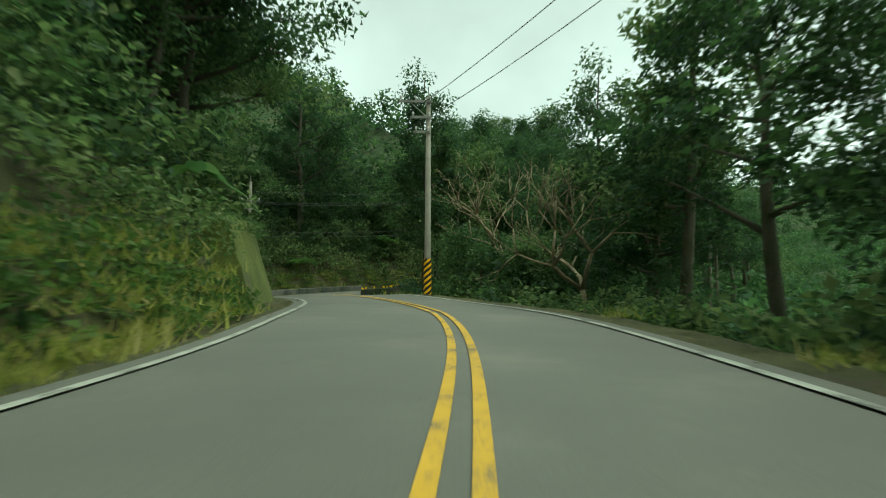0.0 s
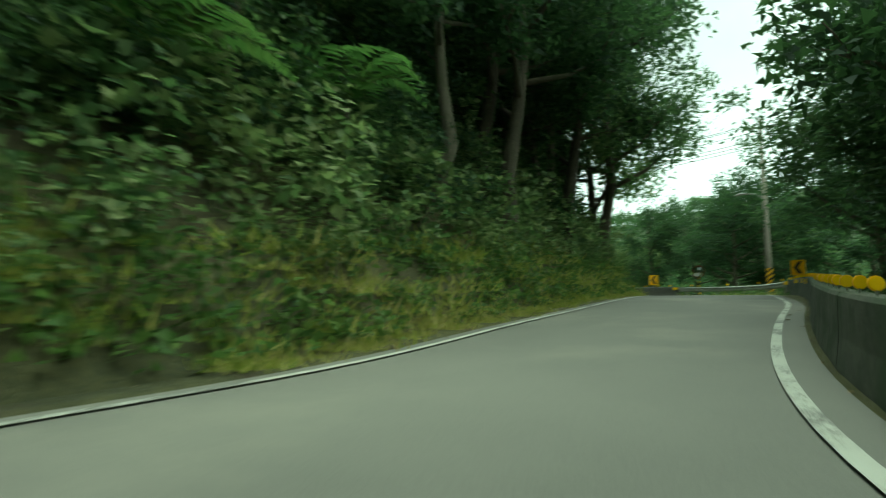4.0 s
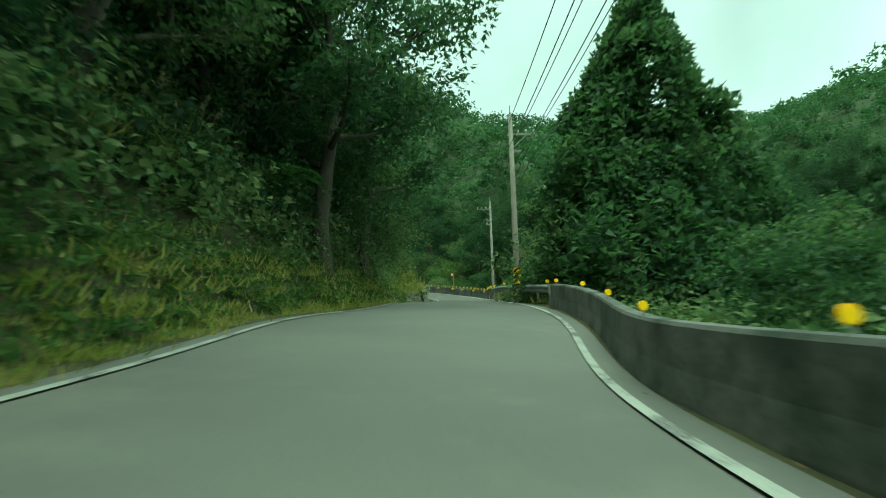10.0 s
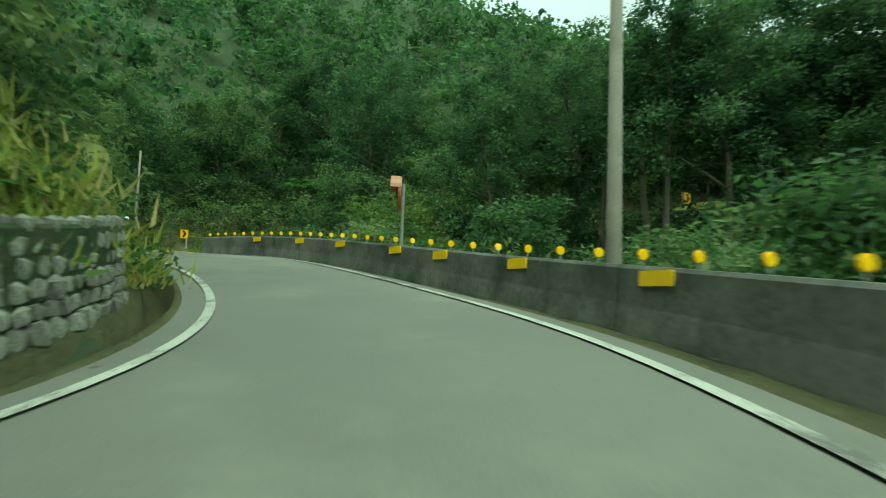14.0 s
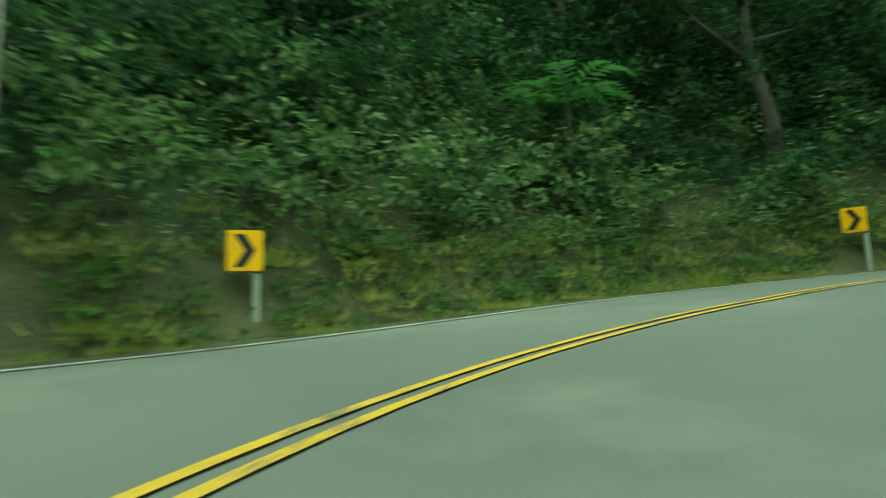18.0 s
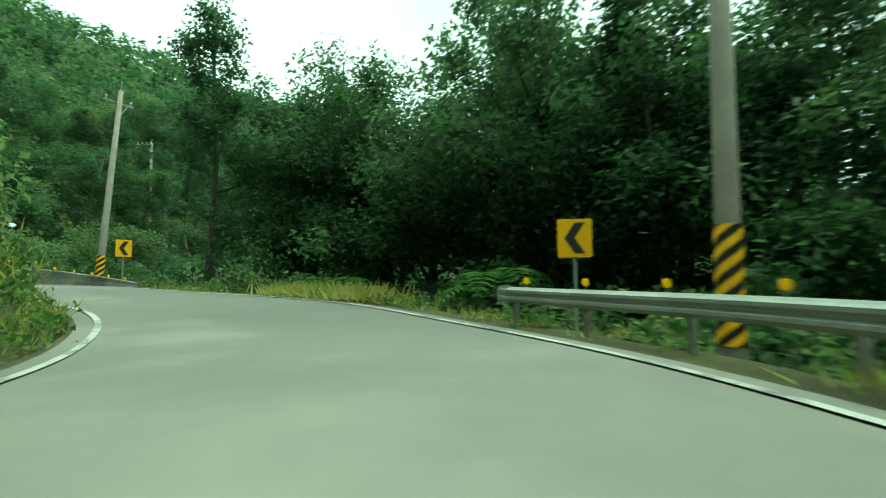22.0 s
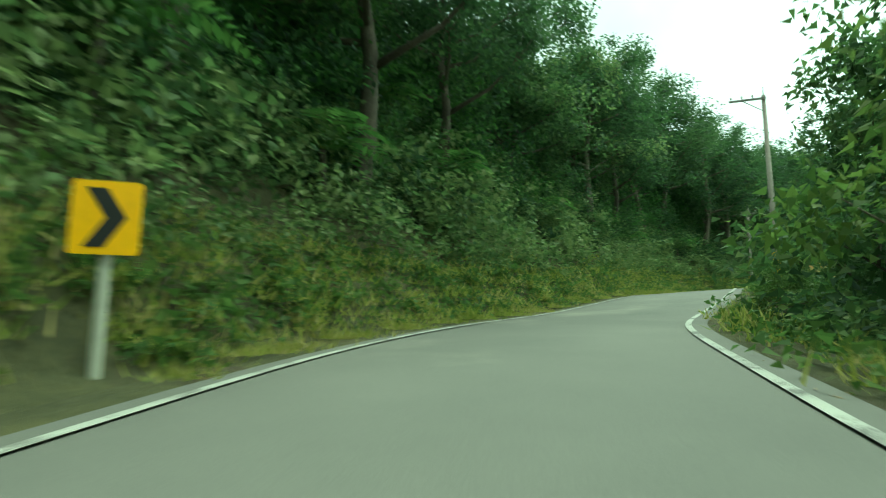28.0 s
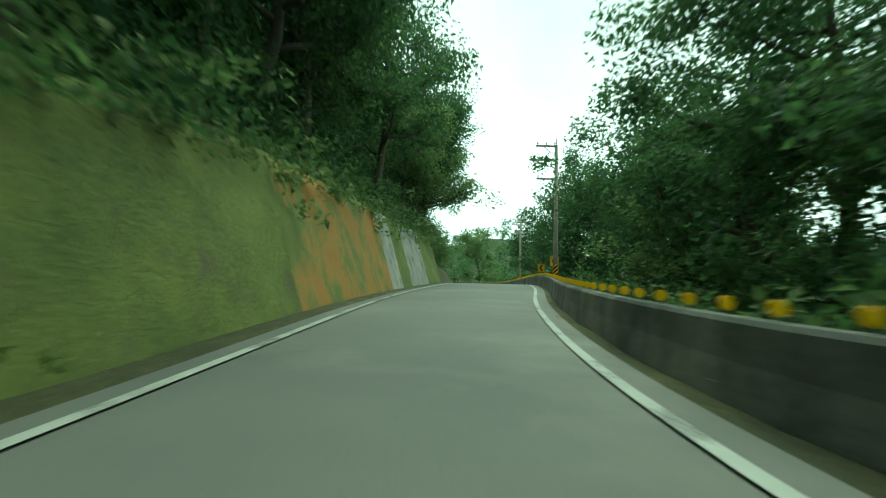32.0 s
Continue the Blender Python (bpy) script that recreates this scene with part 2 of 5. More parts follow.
LEAF_LIGHT = leaf_material("light_leaf", [(0.061, 0.115, 0.027), (0.122, 0.183, 0.042), (0.198, 0.244, 0.061)])
LEAF_FAR = leaf_material("far_leaf", [(0.040, 0.091, 0.038), (0.081, 0.155, 0.060), (0.129, 0.215, 0.076), (0.184, 0.225, 0.097)])
FERN = leaf_material("fern", [(0.036, 0.094, 0.020), (0.065, 0.151, 0.029), (0.108, 0.194, 0.043)])
GRASS = leaf_material("grass", [(0.095, 0.14, 0.022), (0.215, 0.265, 0.04), (0.36, 0.36, 0.072), (0.43, 0.36, 0.14)])
PLUME = leaf_material("plume", [(0.42, 0.36, 0.22), (0.64, 0.55, 0.37)])
DRY_LEAF = leaf_material("dry_leaf", [(0.10, 0.055, 0.02), (0.22, 0.13, 0.05), (0.30, 0.20, 0.08)], clear=0.1)


# ---- mesh helpers ----
class Shape:
    """Collects the faces of one mesh."""

    def __init__(self):
        self.v, self.f = [], []

    def box(self, size, m=None, taper=1.0):
        sx, sy, sz = (s / 2 for s in size)
        n = len(self.v)
        for z, k in ((-sz, 1.0), (sz, taper)):
            for x, y in ((-sx, -sy), (sx, -sy), (sx, sy), (-sx, sy)):
                p = Vector((x * k, y * k, z))
                self.v.append(tuple(m @ p if m else p))
        self.f += [tuple(n + i for i in q) for q in ((3, 2, 1, 0), (4, 5, 6, 7), (0, 1, 5, 4), (1, 2, 6, 5), (2, 3, 7, 6), (3, 0, 4, 7))]
        return self

    def tube(self, pts, radii, sides=8, caps=True):
        pts = [Vector(p) for p in pts]
        n = len(self.v)
        for i, p in enumerate(pts):
            way = (pts[min(i + 1, len(pts) - 1)] - pts[max(i - 1, 0)]).normalized()
            a = way.orthogonal().normalized() if abs(way.z) < 0.9 else Vector((1, 0, 0)).cross(way).normalized()
            b = way.cross(a)
            for k in range(sides):
                t = 2 * math.pi * k / sides
                self.v.append(tuple(p + (a * math.cos(t) + b * math.sin(t)) * radii[i]))
        for i in range(len(pts) - 1):
            for k in range(sides):
                o, q = n + i * sides, n + (i + 1) * sides
                self.f.append((o + k, o + (k + 1) % sides, q + (k + 1) % sides, q + k))
        if caps:
            self.f.append(tuple(n + k for k in reversed(range(sides))))
            self.f.append(tuple(n + (len(pts) - 1) * sides + k for k in range(sides)))
        return self

    def plate(self, outline, thick, m=None):
        """A flat outline in x and z, with thickness along y."""
        n, c = len(self.v), len(outline)
        for y in (-thick / 2, thick / 2):
            for x, z in outline:
                p = Vector((x, y, z))
                self.v.append(tuple(m @ p if m else p))
        self.f += [tuple(n + i for i in range(c)), tuple(n + c + i for i in reversed(range(c)))]
        self.f += [(n + i, n + c + i, n + c + (i + 1) % c, n + (i + 1) % c) for i in range(c)]
        return self

    def mesh(self, name, smooth=False):
        me = bpy.data.meshes.new(name)
        me.from_pydata(self.v, [], self.f)
        if smooth:
            me.shade_smooth()
        me.update()
        return me


def part(name, shape, material, parent=None, label="", smooth=False):
    """Links a shape or a ready mesh as one object, under a thing where one is given."""
    me = shape if isinstance(shape, bpy.types.Mesh) else shape.mesh(name, smooth)
    if not me.materials:
        me.materials.append(material)
    ob = new(name, me)
    ob.parent = parent
    if label:
        ob["label"] = label
    return ob


def thing(name, m, label, category, group="", kind=""):
    ob = new(name)
    ob.matrix_world = m
    return tagged(ob, label, category, group, kind)


def fast_mesh(name, verts, faces, material, sizes=3):
    """A mesh from arrays of corners and of faces with the same count of corners."""
    me = bpy.data.meshes.new(name)
    nv, nf = len(verts), len(faces)
    me.vertices.add(nv)
    me.vertices.foreach_set("co", np.asarray(verts, np.float32).ravel())
    me.loops.add(nf * sizes)
    me.loops.foreach_set("vertex_index", np.asarray(faces, np.int32).ravel())
    me.polygons.add(nf)
    me.polygons.foreach_set("loop_start", np.arange(0, nf * sizes, sizes, dtype=np.int32))
    me.update(calc_edges=True)
    me.materials.append(material)
    return me


# ---- the plan of the road: its line each half second of the drive, in two halves, and what follows ----
ROUTE_A = [(0.0, 0.0, 0.00), (-0.1, 7.1, -0.04), (-0.9, 13.8, -0.04), (-2.7, 20.9, -0.09), (-5.4, 27.5, -0.16), (-7.6, 33.8, -0.53), (-8.5, 39.9, -0.91), (-8.0, 45.6, -1.18), (-5.9, 50.9, -0.88), (-2.5, 54.9, -0.58), (1.3, 58.1, -0.25), (5.4, 61.0, 0.10), (9.7, 63.8, 0.46), (14.3, 66.8, 0.77), (18.8, 70.3, 1.00), (21.7, 74.8, 1.09), (22.8, 80.0, 1.22), (21.9, 85.2, 1.34), (19.1, 89.6, 1.43), (14.7, 93.2, 1.78), (9.4, 96.2, 2.16), (3.4, 99.4, 2.41), (-2.4, 102.5, 2.96), (-8.5, 105.9, 3.41), (-14.7, 109.3, 3.76), (-20.9, 112.7, 4.01), (-26.9, 116.2, 4.08), (-32.4, 119.7, 4.18), (-37.3, 122.7, 4.37), (-42.1, 124.8, 4.73), (-47.2, 125.6, 5.23), (-52.5, 125.3, 5.80), (-58.1, 124.2, 6.30)]
ROUTE_B = [(-64.2, 122.6, 6.63), (-70.5, 121.3, 6.70), (-76.2, 121.9, 6.77), (-80.7, 124.6, 7.25), (-83.6, 128.9, 7.65), (-84.6, 134.3, 8.25), (-83.4, 139.5, 8.78), (-80.4, 144.7, 9.24), (-76.1, 149.1, 9.72), (-71.1, 152.9, 10.15), (-66.4, 156.6, 10.51), (-62.1, 160.8, 10.82), (-58.7, 165.3, 10.99), (-56.6, 170.5, 11.16), (-55.9, 175.7, 11.54), (-57.1, 181.1, 11.87), (-60.1, 185.7, 12.27), (-64.2, 189.4, 12.55), (-68.6, 192.6, 12.92), (-72.5, 196.1, 13.42), (-75.0, 200.4, 14.07), (-75.5, 205.8, 14.62), (-74.1, 210.9, 15.33), (-71.4, 216.1, 15.91), (-67.2, 221.2, 16.52), (-61.7, 225.9, 17.12), (-55.0, 230.3, 17.80), (-47.0, 234.4, 18.97), (-38.3, 238.4, 19.71), (-28.7, 242.0, 20.31), (-18.7, 244.9, 20.89), (-8.6, 247.8, 21.48)]
ROUTE_END = [(1.2, 249.6, 22.50), (11.1, 251.1, 23.60), (21.1, 252.1, 24.70), (31.2, 252.7, 25.75), (41.2, 253.7, 26.50), (51.1, 255.2, 27.20), (60.8, 257.8, 27.78), (69.1, 262.0, 28.59), (75.9, 268.6, 29.31), (79.3, 277.4, 29.76), (79.5, 286.7, 29.94), (78.6, 296.7, 30.03)]
# how far the white lines lie from the drive line, and the cross slope in degrees
LEFT = [3.2, 3.1, 2.9, 2.3, 2.4, 4, 6.3, 6.9, 5.2, 3, 2.4, 2.2, 2.2, 2.3, 2.3, 2.1, 1.9, 1.8, 2.4, 3, 3.5, 3.6, 3.6, 3, 2.85, 3.1, 3.8, 3.75, 3.05, 1.95, 1.55, 1.6, 2.4, 3.3, 4.5, 7, 8.5, 6.5, 4.8, 4.5, 3.4, 2.55, 2.5, 3.2, 3.4, 3.5, 3.3, 2.8, 2.4, 2.3, 2.8, 4.2, 6, 7.4, 7.4, 5.6, 3.2, 2.9, 2.75, 2.6, 2.4, 2.6, 3.5, 3, 2.4]
RIGHT = [3, 3.2, 3.5, 3.4, 3.2, 2.4, 2.1, 2.2, 1.5, 1.7, 2.25, 2.65, 2.9, 2.7, 2.75, 3.7, 3.95, 3.6, 3.6, 2.5, 1.7, 1.9, 2.8, 2.75, 2.2, 1.9, 1.5, 1.5, 1.85, 2.25, 2.25, 2.6, 3.2, 3.3, 3.3, 3, 2.8, 2.6, 2.4, 2, 1.85, 1.95, 2, 2.5, 3, 3.1, 3.2, 3.1, 3.1, 4.2, 3.3, 3.2, 2.8, 2.2, 1.8, 1.9, 1.9, 2.3, 2.2, 2.5, 2.5, 1.5, 1.3, 1.7, 1.6]
TILT = [-0.2, -0.5, -0.1, 0.1, -0.9, -0, 0.9, 0.9, -0.1, -0.5, 0.1, 1, 1.6, 1.2, 0.1, 0.3, -0.6, -1.1, -0.5, -0.1, 1.7, 3.9, 3, 0.7, 0.5, -0.7, -1.1, -1.6, -2, -2.7, -3, -2.5, -1.6, -0.2, 1.1, 1.9, 1.8, 1.8, 2.7, 2.8, 2.9, 1.4, 1.2, 0.2, 0.2, -1, -2.4, -3.1, -2.8, -1, 0.3, 0.2, -0.9, -0.2, 0.3, 0.6, -0.1, 0.2, 0.8, 0.3, -1.6, -0.8, 1.1, -0.8, -2]
BACK = [(0.4 * k * k / 10, -7.0 * k, -0.02 * k) for k in range(8, 0, -1)]
KNOT = np.array(BACK + ROUTE_A + ROUTE_B + ROUTE_END, float)
KNOT_U = np.arange(len(KNOT)) * 0.5 - 4.0
PAD = (len(BACK), len(ROUTE_END))


def spline(knots, values, at_u):
    """A natural cubic through the values."""
    n, h = len(knots), np.diff(knots)
    a, b = np.eye(n), np.zeros_like(values)
    for i in range(1, n - 1):
        a[i, i - 1:i + 2] = h[i - 1], 2 * (h[i - 1] + h[i]), h[i]
        b[i] = 6 * ((values[i + 1] - values[i]) / h[i] - (values[i] - values[i - 1]) / h[i - 1])
    m = np.linalg.solve(a, b)
    i = np.clip(np.searchsorted(knots, at_u) - 1, 0, n - 2)
    hh = h[i][:, None]
    p, q = (knots[i + 1] - at_u)[:, None] / hh, (at_u - knots[i])[:, None] / hh
    return p * values[i] + q * values[i + 1] + ((p**3 - p) * m[i] + (q**3 - q) * m[i + 1]) * hh**2 / 6


def padded(values, *end):
    """Widths before, along and after the drive; the last one goes on."""
    return np.array([values[0]] * PAD[0] + list(values) + list(end) + [end[-1]] * (PAD[1] - len(end)), float)


ST_U = np.arange(KNOT_U[0], KNOT_U[-1] + 1e-6, 0.05)
ST_P = spline(KNOT_U, KNOT, ST_U)
ST_LRT = spline(KNOT_U, np.stack([padded(LEFT, 2.25), padded(RIGHT, 1.8, 2.6, 3.2, 2.8, 2.4), padded(TILT, 0.0)], 1), ST_U)
ST_T = np.gradient(ST_P[:, :2], axis=0)
ST_T /= np.hypot(ST_T[:, 0], ST_T[:, 1])[:, None]
ST_S = np.concatenate([[0], np.cumsum(np.hypot(*np.diff(ST_P[:, :2], axis=0).T))])


def station(u):
    """Place, way, left and right width and cross slope at u."""
    pick = lambda col: np.interp(u, ST_U, col)
    return (np.stack([pick(ST_P[:, k]) for k in range(3)], -1), np.stack([pick(ST_T[:, k]) for k in range(2)], -1),
            pick(ST_LRT[:, 0]), pick(ST_LRT[:, 1]), np.tan(np.radians(pick(ST_LRT[:, 2]))))


def at(u, d, up=0.0):
    """The point d metres to the right of the drive line, up metres over the road there."""
    p, w, le, ri, tilt = station(u)
    fall = np.clip(d, -le - 0.6, ri + 0.6) * tilt
    return Vector((float(p[0] + w[1] * d), float(p[1] - w[0] * d), float(p[2] - fall + up)))


def heading(u):
    w = station(u)[1]
    return math.degrees(math.atan2(-w[0], w[1]))


def edge_right(u, off=0.0):
    return float(station(u)[3]) + off


def edge_left(u, off=0.0):
    return -float(station(u)[2]) - off


def u_steps(u0, u1, metres):
    """Values of u that lie about the given metres apart."""
    s0, s1 = np.interp([u0, u1], ST_U, ST_S)
    n = max(1, round((s1 - s0) / metres))
    return list(np.interp(np.linspace(s0, s1, n + 1), ST_S, ST_U))


def survey(x, y):
    """Nearest u, signed metres past the edge of the road (right above 0, left under 0) and the road's height there."""
    x, y = np.asarray(x, float).ravel(), np.asarray(y, float).ravel()
    sub = slice(None, None, 3)
    px, py = ST_P[sub, 0], ST_P[sub, 1]
    out = np.empty(len(x), int)
    for k in range(0, len(x), 4000):
        out[k:k + 4000] = np.argmin((x[k:k + 4000, None] - px)**2 + (y[k:k + 4000, None] - py)**2, 1)
    i = out * 3
    vx, vy = x - ST_P[i, 0], y - ST_P[i, 1]
    lat = vx * ST_T[i, 1] - vy * ST_T[i, 0]
    far = np.hypot(vx, vy)
    d = np.where(lat > 0, far - ST_LRT[i, 1], -(far - ST_LRT[i, 0]))
    d = np.where(far < np.where(lat > 0, ST_LRT[i, 1], ST_LRT[i, 0]), 0.0, d)
    tilt = np.tan(np.radians(ST_LRT[i, 2]))
    return ST_U[i], d, ST_P[i, 2] - np.clip(lat, -ST_LRT[i, 0], ST_LRT[i, 1]) * tilt


def roll_noise(x, y, k):
    """Smooth uneven ground from a few waves."""
    return (np.sin(x * 0.11 * k + 1.3) * np.cos(y * 0.13 * k + 0.4) + 0.5 * np.sin(x * 0.27 * k + y * 0.21 * k) + 0.35 * np.cos(x * 0.43 * k - y * 0.51 * k + 2.0))


def ground_height(x, y):
    u, d, z = survey(x, y)
    x, y = np.asarray(x, float).ravel(), np.asarray(y, float).ravel()
    z = z + (np.clip(0.088 * y, 0, 26) - z) * np.clip((np.abs(d) - 12) / 70, 0, 1)
    up = -d
    top = np.interp(u, [0, 13, 15, 22, 26, 36], [66.0, 66.0, 95.0, 95.0, 70.0, 46.0])
    s = np.clip((up - 0.9) / 1.6, 0, 1)
    rise = 1.6 * s * s * (3 - 2 * s) + np.where(up > 2.5, top * (1 - np.exp(-np.maximum(up - 2.5, 0) * 1.2 / top)), 0)
    rough = roll_noise(x, y, 1.0)
    rise = rise + np.clip((up - 2) / 6, 0, 1) * rough * 0.7 + np.clip((up - 40) / 60, 0, 1) * roll_noise(x, y, 0.16) * 9
    dn = np.maximum(d - 1.3, 0)
    drop = -17 * (1 - np.exp(-dn * 0.5 / 17)) + np.clip((d - 75) / 260, 0, 1)**1.3 * 78 + np.clip((d - 60) / 80, 0, 1) * roll_noise(x, y, 0.12) * 8
    drop = drop + np.clip((d - 1.5) / 4, 0, 1) * rough * 0.4
    return z + np.where(d < 0, rise, drop), u, d


# ---- ground, road and markings ----
def ribbon(us, columns):
    """A strip along the road; each column gives metres from the drive line and height over the road at u."""
    sh = Shape()
    for u in us:
        for col in columns:
            d, up = col(u)
            sh.v.append(tuple(at(u, d, up)))
    n = len(columns)
    for i in range(len(us) - 1):
        for k in range(n - 1):
            a = i * n + k
            sh.f.append((a, a + 1, a + n + 1, a + n))
    return sh


def spaced(lo, hi, n, growth, first):
    """Grid lines: even between lo and hi, then ever wider outside."""
    mid = np.arange(lo, hi + 0.1, n)
    out = first * np.cumsum(growth ** np.arange(22))
    return np.concatenate([lo - out[::-1], mid, hi + out])


GX, GY = spaced(-130, 75, 1.7, 1.22, 2.2), spaced(-50, 300, 1.7, 1.22, 2.2)
gx, gy = np.meshgrid(GX, GY)
gz, gu, gd = ground_height(gx, gy)
near = np.where(gd < 0, np.clip((np.abs(gd) - 2.8) / 1.5, 0, 1), np.clip((np.abs(gd) - 1.9) / 1.3, 0, 1))
gz = gz - np.where(gd < 0, 0.9, 0.5) * (1 - near)
cols = len(GX)
gi = (np.arange(len(GY) - 1)[:, None] * cols + np.arange(cols - 1)[None, :]).ravel()
ground_mesh = fast_mesh("ground", np.stack([gx.ravel(), gy.ravel(), gz], 1), np.stack([gi, gi + 1, gi + cols + 1, gi + cols], 1), EARTH, 4)
ground_mesh.shade_smooth()
tagged(new("ground", ground_mesh), "wooded hillside of dark earth and leaf litter", "ground", kind="structure")

ROAD_U = u_steps(-3.9, 37.8, 0.8)
road = part("road", ribbon(ROAD_U, [lambda u: (edge_left(u, 0.4), 0.0), lambda u: (edge_left(u) * 0.5, 0.012), lambda u: (0.0, 0.02), lambda u: (edge_right(u) * 0.5, 0.012), lambda u: (edge_right(u, 0.4), 0.0)]), ASPHALT, smooth=True)
tagged(road, "winding two-lane grey asphalt mountain road", "road", kind="structure")


def ditch(u):
    """How open the side drain is."""
    for a, b in ((0.6, 1.6), (13.6, 16.0), (21.2, 24.8)):
        if a <= u <= b:
            return min(1.0, (u - a) * 4, (b - u) * 4)
    return 0.0


def bank(up):
    s = min(max((up - 0.9) / 1.6, 0), 1)
    return 1.6 * s * s * (3 - 2 * s) + 1.17 * max(up - 2.5, 0)


left_cols = [lambda u: (edge_left(u, 0.38), -0.005), lambda u: (edge_left(u, 0.5), 0.03), lambda u: (edge_left(u, 0.54), 0.03 - 0.5 * ditch(u)), lambda u: (edge_left(u, 0.92), 0.02 - 0.5 * ditch(u)),
             lambda u: (edge_left(u, 0.97), 0.02)] + [(lambda u, o=o: (edge_left(u, o), bank(o) + 0.03 * math.sin(u * 31 + o * 9))) for o in (1.25, 1.55, 1.85, 2.15, 2.5, 3.0, 3.6, 4.3)]
tagged(part("verge_left", ribbon(ROAD_U, left_cols), VERGE, smooth=True), "earth bank and side drain along the hill side of the road", "verge", kind="structure")
right_cols = [lambda u: (edge_right(u, 0.38), -0.005)] + [(lambda u, o=o: (edge_right(u, o), -0.02 - 0.45 * max(o - 1.3, 0) + 0.02 * math.sin(u * 27 + o * 7))) for o in (0.6, 0.9, 1.3, 1.9, 2.6)]
tagged(part("verge_right", ribbon(ROAD_U, right_cols), VERGE, smooth=True), "strip of earth and leaves along the valley side of the road", "verge", kind="structure")


def line(name, u0, u1, offset, width, material, label):
    us = u_steps(u0, u1, 0.6)
    sh = ribbon(us, [lambda u: (offset(u) - width / 2, 0.024 + crown(offset(u), u)), lambda u: (offset(u) + width / 2, 0.024 + crown(offset(u), u))])
    return tagged(part(name, sh, material), label, "road marking", kind="structure")


def crown(d, u):
    """The slight camber of the road."""
    w = station(u)
    e = float(w[3]) if d > 0 else float(w[2])
    return 0.02 * max(0.0, 1 - abs(d) / (e + 0.4))


line("edge_line_left", -3.8, 37.5, lambda u: edge_left(u), 0.13, WHITE_LINE, "worn white edge line on the hill side")
line("edge_line_right", -3.8, 37.5, lambda u: edge_right(u), 0.13, WHITE_LINE, "worn white edge line on the valley side")


def centre_line(us, ds, u0, u1, material, label):
    for side in (-0.13, 0.13):
        line("centre_line", u0, u1, lambda u: float(np.interp(u, us, ds)) + side, 0.11, material, label)


centre_line([-3, 0, 0.45, 1, 1.4, 1.9, 2.5, 3, 3.46, 3.72, 3.96], [-0.8, -0.1, 0.3, 0.8, 0.85, 0.8, -0.2, -2.4, -3.5, -3.08, -2.1], -3, 3.95, YELLOW_LINE, "double yellow centre line")
centre_line([7.2, 7.6, 8.2, 8.6, 9.1, 9.6, 10.05], [1.2, 1.5, 1.8, 1.3, 1.0, -0.1, -1.1], 8.9, 9.95, FADED_LINE, "faded double yellow centre line")
centre_line([15.9, 16.5, 17, 17.5, 18, 18.55, 19.05, 19.55, 20], [0.9, 0.3, -0.3, -1.4, -1.9, -1.6, -1.0, -1.2, -2.0], 16.0, 19.9, YELLOW_LINE, "double yellow centre line round the bend")
centre_line([24.4, 25.1, 26, 26.6, 27, 27.4], [1.1, 1.0, -1.6, -3.3, -4.2, -3.6], 25.7, 27.4, GHOST_LINE, "faded double yellow centre line")


# ---- barrier walls and guardrails ----
def wall_panel(us, off, height, thick=0.28, low=None):
    """A cast wall panel with a sloped foot and a rounded top; low: the share of its height that it has at u."""
    prof = [(-thick * 0.72, -0.25), (-thick * 0.66, 0.0), (-thick * 0.5, 0.32), (-thick * 0.46, height - 0.04), (-thick * 0.36, height), (thick * 0.36, height), (thick * 0.46, height - 0.04), (thick * 0.5, -0.5)]
    sh = Shape()
    for u in us:
        for dx, h in prof:
            sh.v.append(tuple(at(u, off(u) + dx, h * low(u) if low and h > 0 else h)))
    n = len(prof)
    for i in range(len(us) - 1):
        for k in range(n - 1):
            a = i * n + k
            sh.f.append((a, a + n, a + n + 1, a + 1))
    sh.f += [tuple(range(n)), tuple(reversed(range((len(us) - 1) * n, len(us) * n)))]
    return sh


def barrier(number, u0, u1, off, height, label, plates=(), studs=0.0, material=BARRIER, rise=0.12, low=None):
    """A run of wall panels; plates: where the reflector plates sit; studs: metres between the reflectors on top."""
    run = tagged(new("barrier_wall_%d" % number), label, "barrier wall", kind="structure")
    marks = u_steps(u0, u1, 4.5)
    for a, b in zip(marks, marks[1:]):
        us = list(np.linspace(a + (b - a) * 0.004, b - (b - a) * 0.004, 7))
        part("panel", wall_panel(us, off, height, 0.28, low), material, run, smooth=False)
    for u in plates:
        m = Matrix.Translation(at(u, off(u) - 0.155, height - 0.12)) @ pose(0, 0, 0, 0, 0, heading(u) + 90)
        part("reflector_plate", Shape().plate([(-0.29, -0.085), (0.29, -0.085), (0.3, 0.0), (0.29, 0.085), (-0.29, 0.085), (-0.3, 0.0)], 0.02, m), REFLECTOR, run, "rectangular yellow reflector plate")
    if studs:
        for u in u_steps(u0 + 0.05, u1 - 0.03, studs):
            delineator(u, off(u), height * (low(u) if low else 1.0), rise)
    return run


STUDS = []


